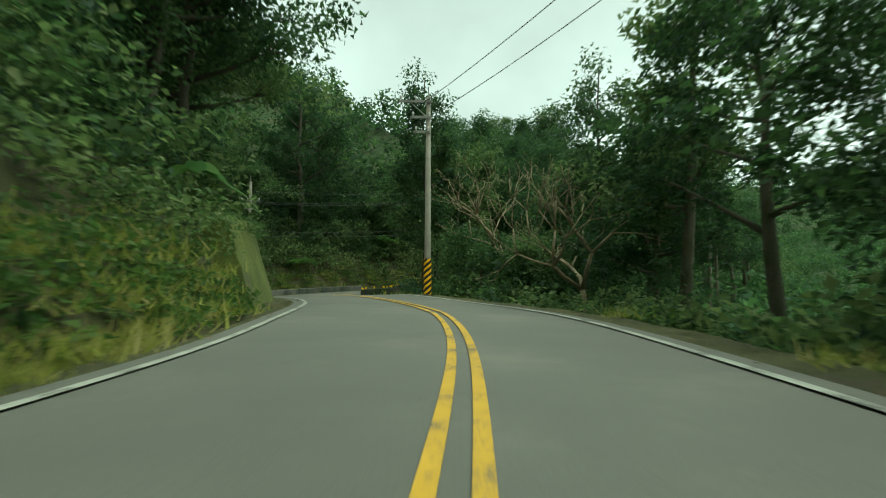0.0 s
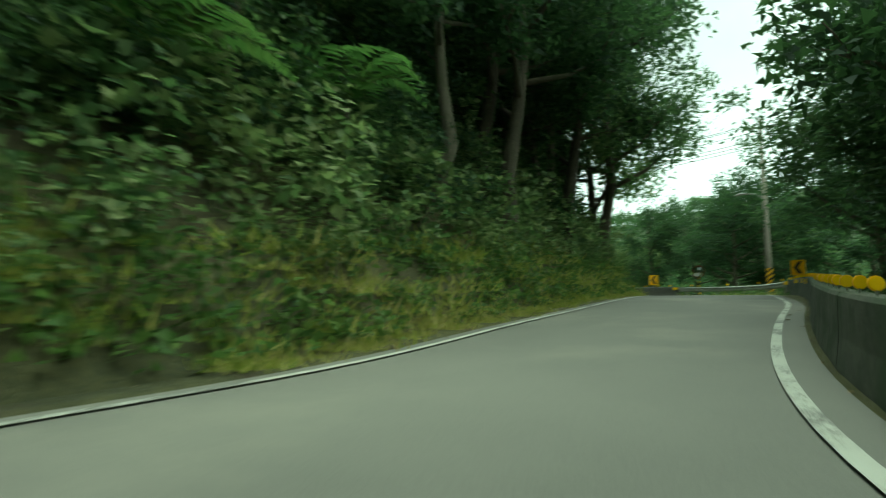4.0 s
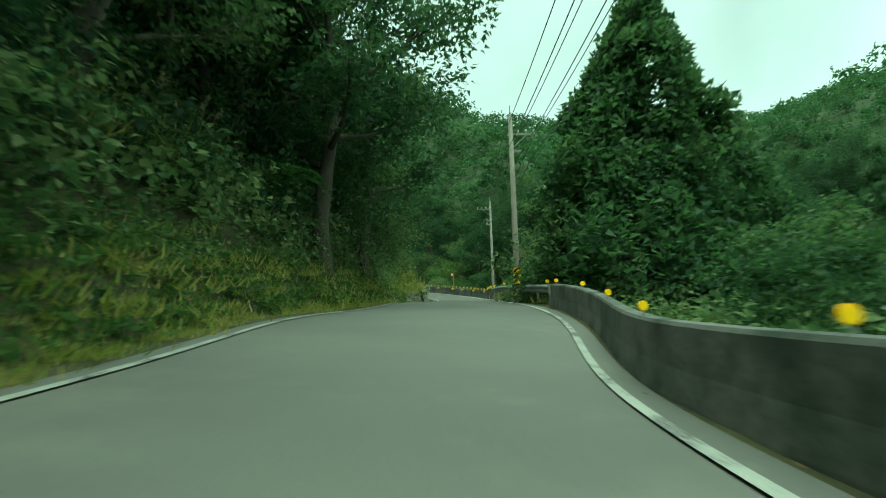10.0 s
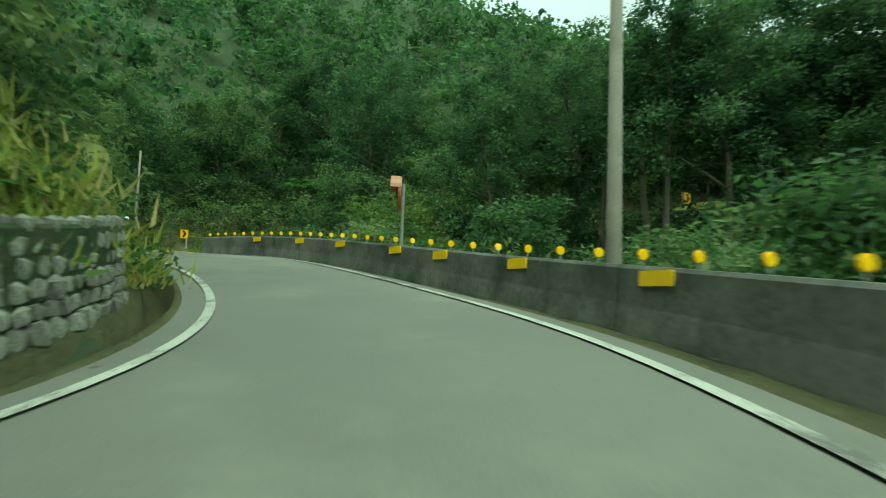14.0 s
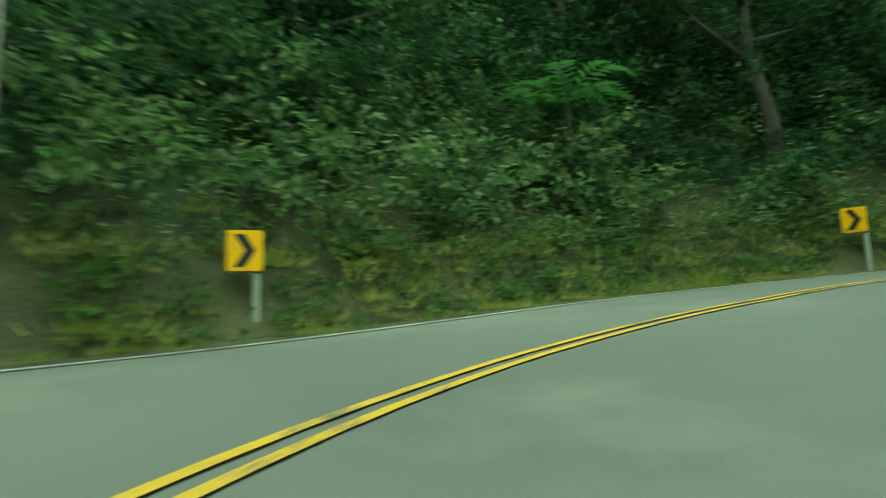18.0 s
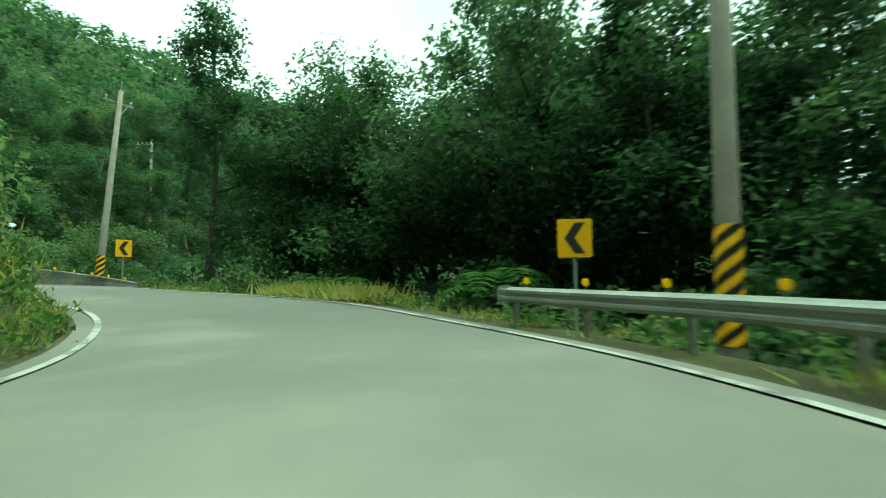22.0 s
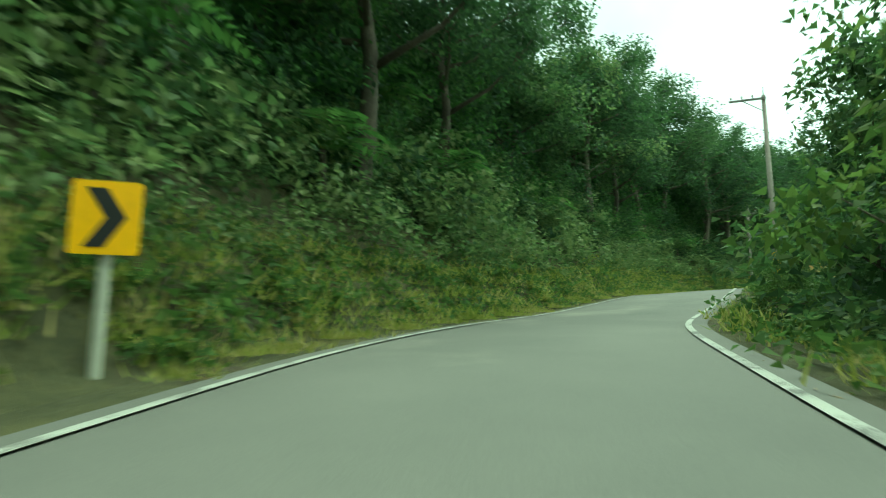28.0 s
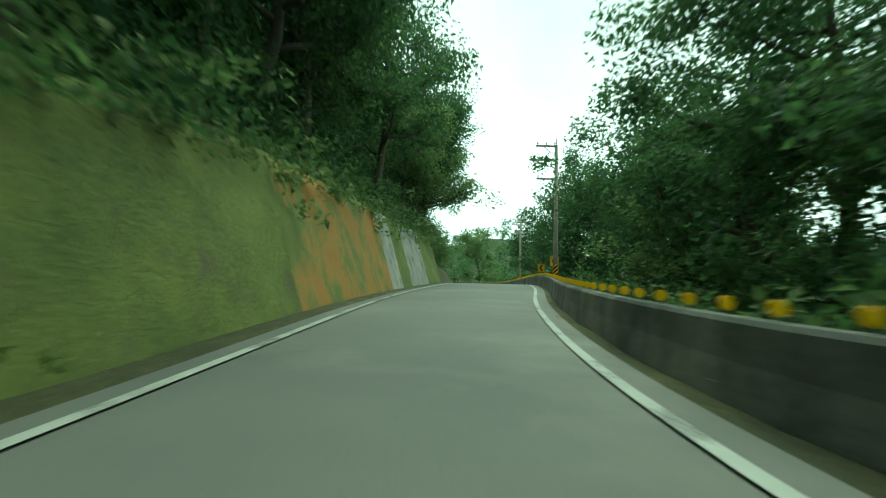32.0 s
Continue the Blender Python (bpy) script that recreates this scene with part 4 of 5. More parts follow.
def traffic_mirror(u, d, centre, face_u, label, striped=True, radius=0.42, face_d=0.0, foot=0.0):
    base, eye = at(u, d), at(face_u, face_d)
    turn = math.degrees(math.atan2(eye.x - base.x, -(eye.y - base.y)))
    keep_clear(base, eye)
    ob = thing("traffic_mirror", Matrix.Translation(base) @ pose(0, 0, 0, 0, 0, turn), label, "traffic mirror", "convex mirrors at the bends")
    part("post", Shape().tube([(0, 0.1, -0.7), (0, 0.1, centre + radius * 0.6)], [0.045, 0.045], 10), POST_METAL, ob)
    if striped:
        for k in range(5):
            z = foot + 0.25 + k * 0.27
            part("band", Shape().tube([(0, 0.1, z), (0, 0.1, z + 0.15)], [0.05, 0.05], 10), STRIPE_YELLOW, ob)
            part("band", Shape().tube([(0, 0.1, z + 0.15), (0, 0.1, z + 0.27)], [0.05, 0.05], 10), BLACK, ob)
    dome, rings, n = Shape(), 5, 24
    dome.v.append((0, -0.085, centre))
    for k in range(1, rings + 1):
        r = radius * k / rings
        for i in range(n):
            t = 2 * math.pi * i / n
            dome.v.append((r * math.cos(t), -0.085 + 0.09 * (k / rings)**2, centre + r * math.sin(t)))
    for i in range(n):
        dome.f.append((0, 1 + i, 1 + (i + 1) % n))
        for k in range(rings - 1):
            a, b = 1 + k * n, 1 + (k + 1) * n
            dome.f.append((a + i, b + i, b + (i + 1) % n, a + (i + 1) % n))
    part("mirror_face", dome, MIRROR, ob, "convex mirror face", smooth=True)
    circle = [(radius * math.cos(2 * math.pi * i / n), centre + radius * math.sin(2 * math.pi * i / n)) for i in range(n)]
    part("back_shell", Shape().plate(circle, 0.05, pose(0, 0.04, 0)), ORANGE, ob, "orange back shell")
    part("rim", Shape().tube([(x, 0.0, z) for x, z in circle + circle[:1]], [0.022] * (n + 1), 6, False), ORANGE, ob)
    hood = Shape()
    for i in range(13):
        t = math.pi * (0.08 + 0.84 * i / 12)
        for y, k in ((-0.2, 1.07), (0.04, 1.05)):
            hood.v.append((radius * k * math.cos(t), y, centre + radius * k * math.sin(t)))
    hood.f = [(2 * i, 2 * i + 1, 2 * i + 3, 2 * i + 2) for i in range(12)]
    part("hood", hood, ORANGE, ob, "orange sun hood")
    return ob


traffic_mirror(3.46, -7.75, 2.2, 2.0, "round orange traffic mirror in front of a utility pole", False, 0.4)
traffic_mirror(7.93, 6.65, 1.9, 6.6, "orange traffic mirror on a striped post behind the guardrail", radius=0.42)
traffic_mirror(15.24, 3.05, 2.03, 15.9, "orange traffic mirror on a bare post behind the barrier wall", False, 0.42, -7.0)
traffic_mirror(18.345, -9.0, 2.62, 16.6, "round traffic mirror on a striped post behind a concrete block", radius=0.46, foot=0.5)
traffic_mirror(24.75, 5.85, 2.5, 23.0, "orange traffic mirror on a striped post behind the barrier wall", radius=0.34, foot=0.4)
traffic_mirror(26.68, -9.0, 1.75, 24.6, "grey traffic mirror at the edge of the wood", False, 0.45)


def wires(points, sag, shifts, label):
    """Cables that hang from pole to pole."""
    for dx, dz in shifts:
        for a, b in zip(points, points[1:]):
            a, b = Vector(a), Vector(b)
            side = Vector((b.y - a.y, a.x - b.x, 0)).normalized() * dx
            pts = []
            for k in range(13):
                f = k / 12
                pts.append(a.lerp(b, f) + side + Vector((0, 0, dz - 4 * sag * f * (1 - f))))
            tagged(part("overhead_wire", Shape().tube(pts, [0.016] * 13, 5), WIRE), label, "wire", "overhead wires")


wires([at(7.46, 6.35, 10.6), at(9.55, 3.95, 9.2), at(12.14, 3.75, 8.5), at(14.82, 5.6, 10.5)], 0.5, [(-0.8, 0), (0.0, 0.15), (0.8, 0), (-0.75, -1.0), (0.0, -1.0), (0.75, -1.0)], "black overhead power line along the valley side")
wires([at(0.2, 8.5, 9.0), at(1.84, 4.15, 9.0), at(3.49, -8.25, 8.0)], 0.4, [(-0.6, 0), (0.6, 0)], "thin overhead power line")
wires([at(3.49, -8.25, 7.9), at(5.2, 8.0, 8.5)], 0.5, [(-0.6, 0), (0.0, 0.9), (0.6, 0), (0, -2.4), (0.1, -2.8)], "thin overhead cables crossing the road")
wires([at(18.41, -9.1, 4.9), at(20.3, 6.0, 7.5)], 0.4, [(0, 0), (0.1, 0.05)], "grey overhead cable crossing the road")
wires([at(33.7, 4.9, 8.3), at(35.0, 5.2, 8.0)], 0.3, [(-0.8, 0), (0.8, 0)], "thin overhead power line")


# ---- plants: leaf clouds ----
def unit(a):
    return a / np.maximum(np.linalg.norm(a, axis=-1, keepdims=True), 1e-9)


def leaf_cloud(rng, centres, length, width, droop=0.0, upward=0.6, axes=None, slim=False):
    """Leaves at the centres, folded and four-cornered, or slim ones with three corners: corners and triangles."""
    n = len(centres)
    axis = unit(rng.normal(size=(n, 3))) if axes is None else axes
    axis = axis * [1, 1, 0.6] - [0, 0, droop]
    axis = unit(axis)
    nor = unit(rng.normal(size=(n, 3)) + [0, 0, upward * 2])
    side = unit(np.cross(axis, nor))
    nor = np.cross(side, axis)
    le, wi = np.broadcast_to(length, n)[:, None], np.broadcast_to(width, n)[:, None]
    base, tip = centres - axis * le * 0.5, centres + axis * le * 0.5
    mid = centres - axis * le * 0.05
    if slim:
        v = np.stack([mid + side * wi * 0.5 - axis * le * 0.2, tip - nor * wi * 0.3, mid - side * wi * 0.5 - axis * le * 0.3 + nor * wi * 0.2], 1)
        return v.reshape(-1, 3), np.arange(3 * n).reshape(-1, 3)
    v = np.stack([base, mid + side * wi * 0.5 + nor * wi * 0.18, tip - nor * wi * 0.1, mid - side * wi * 0.5 + nor * wi * 0.18], 1)
    k = np.arange(n)[:, None] * 4
    f = np.concatenate([k + [0, 1, 2], k + [0, 2, 3]], 0)
    return v.reshape(-1, 3), f


def joined(pieces):
    vs, fs, n = [], [], 0
    for v, f in pieces:
        vs.append(v)
        fs.append(f + n)
        n += len(v)
    return np.concatenate(vs), np.concatenate(fs)


def clumps(rng, centres, radius, per, length, width, droop=0.1, flat=0.7, slim=True):
    """Leaves packed round clump centres, denser on the outside."""
    n = len(centres) * per
    off = unit(rng.normal(size=(n, 3))) * (rng.random((n, 1)) ** 0.55) * [1, 1, flat]
    rad = np.repeat(np.broadcast_to(radius, len(centres)), per)[:, None]
    pts = np.repeat(centres, per, 0) + off * rad
    axes = unit(off + rng.normal(size=(n, 3)) * 0.7)
    return leaf_cloud(rng, pts, length * rng.uniform(0.6, 1.15, n), width * rng.uniform(0.6, 1.2, n), droop, 0.5, axes, slim)


def trunk_and_limbs(rng, height, radius, crown_base, spread, limbs, wander=0.5, twigs=True):
    """A tapered trunk with limbs; gives the shape and the ends of the limbs."""
    sh, ends = Shape(), []
    n = 7
    bend = np.cumsum(rng.normal(size=(n, 2)) * wander * 0.35, 0)
    bend -= bend[0]
    line_pts = [Vector((bend[i, 0], bend[i, 1], height * 0.92 * i / (n - 1))) for i in range(n)]
    sh.tube([line_pts[0] - Vector((0, 0, 0.8))] + line_pts, [radius * 1.35] + [radius * (1 - 0.86 * i / (n - 1)) for i in range(n)], 8)
    ends.append(line_pts[-1])
    for k in range(limbs):
        f = crown_base + (0.95 - crown_base) * (k + rng.random() * 0.6) / limbs
        i = min(int(f * (n - 1)), n - 2)
        start = line_pts[i].lerp(line_pts[i + 1], f * (n - 1) - i)
        t = k * 2.4 + rng.random()
        reach = spread * (0.55 + 0.5 * rng.random()) * (1.15 - 0.6 * (f - crown_base) / (1 - crown_base))
        rise = reach * rng.uniform(0.25, 0.8)
        end = start + Vector((math.cos(t) * reach, math.sin(t) * reach, rise))
        mid = start.lerp(end, 0.5) + Vector((rng.normal() * 0.15, rng.normal() * 0.15, -rise * 0.12))
        r = radius * (1 - 0.8 * f) * 0.6
        sh.tube([start, mid, end], [r, r * 0.6, r * 0.2], 5)
        ends += [mid.lerp(end, 0.35), end]
        if twigs:
            for _ in range(2):
                tip = end + Vector((rng.normal() * 0.5, rng.normal() * 0.5, abs(rng.normal()) * 0.5)) * (reach * 0.35)
                sh.tube([mid.lerp(end, 0.6), tip], [r * 0.35, r * 0.1], 4)
                ends.append(tip)
    return sh, np.array([tuple(e) for e in ends])


def broadleaf(seed, height, radius, base, spread, limbs, per, leaf, clump, extra=1):
    rng = np.random.default_rng(seed)
    sh, ends = trunk_and_limbs(rng, height, radius, base, spread, limbs)
    more = [ends]
    for _ in range(extra):
        more.append(ends + rng.normal(size=ends.shape) * clump * [0.8, 0.8, 0.5])
    centres = np.concatenate(more)
    v, f = clumps(rng, centres, clump * rng.uniform(0.6, 1.15, len(centres)), round(per * 1.3), leaf * 1.14, leaf * 0.6)
    return sh, v, f


def cedar(seed, height, width):
    """A dense conical conifer with lobed outline."""
    rng = np.random.default_rng(seed)
    sh = Shape().tube([(0, 0, -0.8), (0, 0, height * 0.5), (0, 0, height * 0.96)], [0.32, 0.2, 0.03], 8)
    n = 430
    h = rng.random(n) ** 0.8
    t = rng.random(n) * 6.283
    lobes = 1 + 0.22 * np.sin(3 * t + 9 * h) + 0.12 * np.sin(7 * t - 13 * h)
    r = width * 0.5 * (1 - h) ** 0.95 * lobes
    centres = np.stack([r * np.cos(t) * 0.86, r * np.sin(t) * 0.86, height * (0.06 + 0.9 * h)], 1)
    v, f = clumps(rng, centres, 0.13 * width * (1.1 - 0.8 * h) * 0.62 + 0.12, 95, 0.34, 0.19, -0.25, 1.0)
    return sh, v, f


def tall_sparse(seed, height):
    """A tall straight trunk with thin tiers of leaves high up."""
    rng = np.random.default_rng(seed)
    sh, ends = trunk_and_limbs(rng, height, 0.2, 0.4, 1.9, 13, 0.3)
    v, f = clumps(rng, np.concatenate([ends, ends + rng.normal(size=ends.shape) * 0.5]), rng.uniform(0.5, 0.95, 2 * len(ends)), 60, 0.27, 0.14, 0.15, 0.75)
    return sh, v, f


def tree_kind(name, made, bark, leaves):
    sh, v, f = made
    return name, sh.mesh("trunk", True), fast_mesh("crown", v, f, leaves), bark


KINDS = {
    "oak": tree_kind("broadleaf_tree", broadleaf(11, 8.5, 0.2, 0.25, 2.9, 11, 70, 0.225, 1.0), BARK, LEAF),
    "laurel": tree_kind("broadleaf_tree", broadleaf(12, 11.0, 0.24, 0.3, 3.4, 13, 76, 0.225, 1.1), BARK, LEAF_DARK),
    "camphor": tree_kind("broadleaf_tree", broadleaf(13, 7.0, 0.17, 0.2, 2.7, 10, 70, 0.21, 0.95), PALE_BARK, LEAF),
    "elm": tree_kind("broadleaf_tree", broadleaf(14, 9.5, 0.19, 0.38, 3.0, 12, 58, 0.205, 0.85), PALE_BARK, LEAF_DARK),
    "acacia": tree_kind("broadleaf_tree", broadleaf(15, 6.0, 0.13, 0.25, 2.4, 9, 64, 0.19, 0.85), BARK, LEAF_LIGHT),
    "tall": tree_kind("tall_tree", tall_sparse(16, 15.0), BARK, LEAF_DARK),
    "tall_b": tree_kind("tall_tree", tall_sparse(17, 13.0), PALE_BARK, LEAF),
    "cedar": tree_kind("cedar_tree", cedar(18, 12.8, 10.0), BARK, LEAF),
    "thicket": tree_kind("broadleaf_tree", broadleaf(20, 4.6, 0.1, 0.12, 2.1, 10, 64, 0.2, 0.9), BARK, LEAF),
}
TREE_WORDS = {
    "oak": "leafy green broadleaf tree on the slope", "laurel": "tall dark green broadleaf tree on the slope", "camphor": "rounded green broadleaf tree by the road",
    "elm": "thin-trunked dark broadleaf tree with gaps in its crown", "acacia": "young light green tree by the road", "tall": "tall straight tree with a high thin crown",
    "tall_b": "tall pale-trunked tree with a high thin crown", "cedar": "large dense conical cedar", "thicket": "low bushy tree at the edge of the wood"}
FIRST = {}


def plant(kind, x, y, z, scale, turn, lean=0.0):
    m = Matrix.Translation((x, y, z)) @ pose(0, 0, 0, lean, 0, turn) @ Matrix.Diagonal((scale, scale, scale * random.uniform(0.92, 1.1), 1))
    name, trunk_me, crown_me, bark = KINDS[kind]
    ob = thing(name, m, TREE_WORDS[kind], "tree", "roadside trees")
    part("trunk", trunk_me, bark, ob)
    part("crown", crown_me, LEAF, ob)
    return ob


def plant_at(kind, u, d, scale, turn=None):
    p = at(u, d)
    z = float(ground_height([p.x], [p.y])[0][0])
    return plant(kind, p.x, p.y, z - 0.25, scale, random.uniform(0, 360) if turn is None else turn)


# stretches of wood: u from, u to, side, metres past the edge from, to, trees, kinds
WOODS = [
    (-0.6, 2.6, -1, 4.6, 7.5, 8, "oak laurel camphor elm"), (-0.5, 4.6, -1, 8.5, 12, 5, "laurel oak elm"),
    (2.3, 5.4, -1, 4.4, 8.0, 9, "oak camphor laurel thicket"), (5.0, 7.2, -1, 4.5, 9.0, 6, "laurel elm oak"), (5.4, 7.3, -1, 3.4, 5.5, 6, "laurel elm tall_b"), (10.3, 12.3, -1, 3.8, 6.0, 5, "laurel oak laurel"),
    (7.4, 8.8, -1, 4.5, 7.5, 4, "oak laurel"), (8.8, 12.6, -1, 4.6, 7.5, 12, "laurel oak camphor elm"), (9.2, 13.6, -1, 8.5, 12, 5, "laurel elm oak"),
    (12.4, 13.2, -1, 3.6, 5.5, 2, "thicket acacia camphor"), (13.2, 15.0, -1, 7.5, 11, 6, "oak camphor laurel"), (14.8, 17.2, -1, 4.4, 8, 6, "laurel oak elm"),
    (16.6, 20.4, -1, 4.2, 7.5, 11, "laurel oak elm camphor"), (16.6, 21.5, -1, 8.5, 12, 5, "laurel oak"), (20.2, 23.8, -1, 4.6, 7.0, 7, "oak acacia camphor laurel"), (20.3, 21.7, -1, 3.4, 5.0, 5, "laurel oak laurel"), (9.3, 10.5, -1, 3.6, 5.5, 4, "laurel laurel oak"),
    (23.6, 27.8, -1, 4.4, 8, 10, "elm laurel oak"), (24, 29, -1, 9, 14, 6, "elm laurel oak"), (27.8, 32.4, -1, 4.8, 8, 14, "oak laurel camphor thicket"),
    (28, 34, -1, 9, 13, 6, "laurel oak elm"), (28.2, 33, -1, 5, 9, 7, "laurel laurel elm"), (32.3, 36.5, -1, 4.6, 8, 8, "laurel oak camphor"),
    (-0.2, 1.45, 1, 4.2, 8.5, 9, "elm tall thicket camphor"), (-0.8, 1.45, 1, 5.5, 13, 11, "tall tall_b elm tall"), (0.3, 3.4, 1, 10, 18, 9, "oak camphor elm"), (2.9, 5.0, 1, 4.0, 9, 9, "tall elm thicket tall_b"),
    (5.3, 7.1, 1, 5.0, 7, 6, "tall elm tall_b laurel"), (4.6, 7.6, 1, 4.0, 12, 12, "tall tall_b elm laurel"), (7.85, 8.3, 1, 6.0, 9, 2, "elm camphor"), (8.6, 9.3, 1, 17, 26, 5, "laurel oak elm"),
    (9.7, 10.9, 1, 7, 14, 5, "thicket"), (11.6, 12.9, 1, 5.0, 10, 7, "thicket camphor thicket"), (12.8, 14.6, 1, 5.5, 14, 8, "camphor acacia thicket thicket"), (14.4, 16.6, 1, 5.5, 14, 9, "thicket thicket acacia thicket"),
    (19.4, 21.0, 1, 4.5, 9, 5, "elm tall camphor"), (20.8, 23.2, 1, 6.5, 13, 15, "tall elm tall_b elm"), (21.3, 23.6, 1, 7.5, 14, 9, "laurel elm oak"), (22.75, 24.15, 1, 8, 12, 10, "laurel laurel elm camphor"), (21.7, 22.6, -1, 2.9, 4.0, 3, "acacia camphor"), (28.5, 30.0, -1, 3.8, 5.5, 4, "laurel oak"), (31.6, 34.8, -1, 3.8, 6.0, 7, "laurel elm laurel"), (32.2, 35.0, -1, 3.4, 5.2, 6, "laurel laurel oak"), (30.2, 32.0, -1, 3.8, 6.0, 6, "laurel elm laurel"), (32.0, 35.2, 1, 6.6, 9, 10, "laurel elm laurel camphor"), (13.3, 14.7, -1, 5.0, 7.5, 5, "camphor oak thicket"), (14.0, 15.0, 1, 5, 10, 4, "thicket acacia thicket"), (22.95, 24.3, 1, 7.5, 10, 6, "laurel elm laurel"), (22.8, 24.6, 1, 7, 12, 5, "laurel tall"),
    (24.6, 26.6, 1, 5.5, 11, 7, "thicket thicket acacia"), (27.0, 29.4, 1, 4.2, 8.5, 8, "camphor acacia oak thicket"), (29.2, 32.3, 1, 6.4, 10, 13, "elm laurel oak elm"), (31.8, 36.6, 1, 6.6, 11, 13, "elm oak camphor laurel"), (1.5, 2.7, 1, 4.5, 8.5, 5, "thicket"), (8.3, 8.75, 1, 5.5, 7.5, 4, "thicket"), (11.7, 12.7, -1, 2.6, 4.0, 5, "thicket"),
]
rnd = random.Random(7)
for u0, u1, side, d0, d1, count, kinds in WOODS:
    kinds = kinds.split()
    for k in range(count):
        u = u0 + (u1 - u0) * (k + rnd.random()) / count
        d = rnd.uniform(d0, d1)
        kind = kinds[rnd.randrange(len(kinds))]
        turn = rnd.uniform(0, 360)
        size = rnd.uniform(1.1, 1.6) if side < 0 else rnd.uniform(1.0, 1.45)
        if kind == "thicket":
            size *= 0.8
        if side > 0 and u < 1.5 and k % 2:
            continue
        lat = (edge_right(u) + max(d, 5.0)) if side > 0 else (edge_left(u) - d)
        spot = at(u, lat)
        if any(math.hypot(spot.x - c.x, spot.y - c.y) < 2.4 for c in CLEAR):
            lat += side * 2.5
        plant_at(kind, u, lat, size, turn)
HEIGHT = {"elm": 9.8, "laurel": 11.5, "camphor": 7.4, "tall": 15.0, "oak": 8.8}
for tx, ty, kind, top in ((18.8, 112.0, "laurel", 11.8), (15.6, 113.5, "oak", 9.4), (21.2, 99.8, "laurel", 7.6), (24.5, 101.5, "oak", 6.0), (17.5, 102.5, "oak", 5.6), (27.5, 99.5, "elm", 5.6), (33.4, 86.2, "elm", 8.1), (33.5, 93.3, "oak", 8.2), (35.0, 95.6, "camphor", 6.4), (37.0, 91.0, "camphor", 6.2), (31.4, 76.9, "laurel", 8.4), (37.0, 79.5, "laurel", 9.8), (38.5, 72.5, "elm", 11.0), (43, 81, "oak", 10.0)):
    tz = float(ground_height([tx], [ty])[0][0]) - 0.3
    plant(kind, tx, ty, tz, (float(station(8.0)[0][2]) + top - tz) / HEIGHT[kind], rnd.uniform(0, 360))
for tu, td, kind, scale in ((1.6, -6.2, "laurel", 1.35), (2.1, -7.2, "laurel", 1.5), (2.4, -8.2, "laurel", 1.4), (5.8, -5.2, "laurel", 1.45), (6.4, -5.0, "laurel", 1.4), (6.9, -4.7, "laurel", 1.4), (7.3, -4.6, "oak", 1.6), (7.05, 7.6, "elm", 1.3),
                            (6.6, 7.4, "laurel", 1.25), (6.2, 8.2, "elm", 1.4), (11.6, -4.8, "laurel", 1.6), (12.3, -4.8, "laurel", 1.45), (29.3, 4.6, "acacia", 0.42), (29.6, 7.8, "camphor", 1.15), (1.72, 13.0, "tall", 1.05), (1.95, 14.5, "elm", 1.2), (1.5, 12.5, "elm", 1.2), (2.2, 16.0, "tall_b", 1.15), (23.85, 12.5, "laurel", 1.4), (24.1, 12.8, "elm", 1.6), (33.6, -6.0, "laurel", 1.35), (34.2, -5.6, "oak", 1.5)):
    plant_at(kind, tu, td, scale, rnd.uniform(0, 360))
plant_at("cedar", 11.75, 8.6, 1.3)
plant_at("cedar", 13.45, 8.4, 0.84)
plant_at("acacia", 21.32, edge_left(21.32) - 2.9, 0.95)
plant_at("camphor", 11.2, 10.5, 0.85)
plant_at("thicket", 10.9, 7.6, 0.9)


# ---- undergrowth, grass and far woods ----
def stamp(rng, cloud, places, scales):
    """Copies of a leaf cloud at the places, each turned and sized."""
    v, f = cloud
    n = len(places)
    t = rng.random(n) * 6.283
    c, s = np.cos(t)[:, None], np.sin(t)[:, None]
    sc = np.asarray(scales)[:, None]
    x = (v[None, :, 0] * c - v[None, :, 1] * s) * sc + places[:, None, 0]
    y = (v[None, :, 0] * s + v[None, :, 1] * c) * sc + places[:, None, 1]
    z = v[None, :, 2] * sc + places[:, None, 2]
    out = np.stack([x, y, z], 2).reshape(-1, 3)
    return out, (f[None] + (np.arange(n) * len(v))[:, None, None]).reshape(-1, 3)


def scatter(rng, side, count, d0, d1, u0=-1.0, u1=36.5, power=1.0, clear=0.7):
    """Random places past one edge of the road."""
    many = count * 4
    s = rng.uniform(*np.interp([u0, u1], ST_U, ST_S), many)
    d = d0 + (d1 - d0) * rng.random(many) ** power

    def spot(u):
        p, w, le, ri, _ = station(u)
        lat = ri + d if side > 0 else -(le + d)
        return p[:, 0] + w[:, 1] * lat, p[:, 1] - w[:, 0] * lat

    u = np.interp(s, ST_S, ST_U)
    (x, y), (xa, ya), (xb, yb) = spot(u), spot(np.interp(s - 0.5, ST_S, ST_U)), spot(np.interp(s + 0.5, ST_S, ST_U))
    even = rng.random(many) < np.clip(np.hypot(xb - xa, yb - ya), 0, 4) / 4
    x, y, u, d = x[even], y[even], u[even], d[even]
    z, un, dn = ground_height(x, y)
    ok = (np.abs(dn) > d0 * 0.85) & (np.sign(dn) == side)
    for c in CLEAR:
        ok &= np.hypot(x - c.x, y - c.y) > clear
    return np.stack([x, y, z], 1)[ok], u[ok], d[ok]


def stuff(name, pieces, material, label, category):
    v, f = joined(pieces)
    ob = new(name, fast_mesh(name, v, f, material))
    return tagged(ob, label, category, kind="stuff")


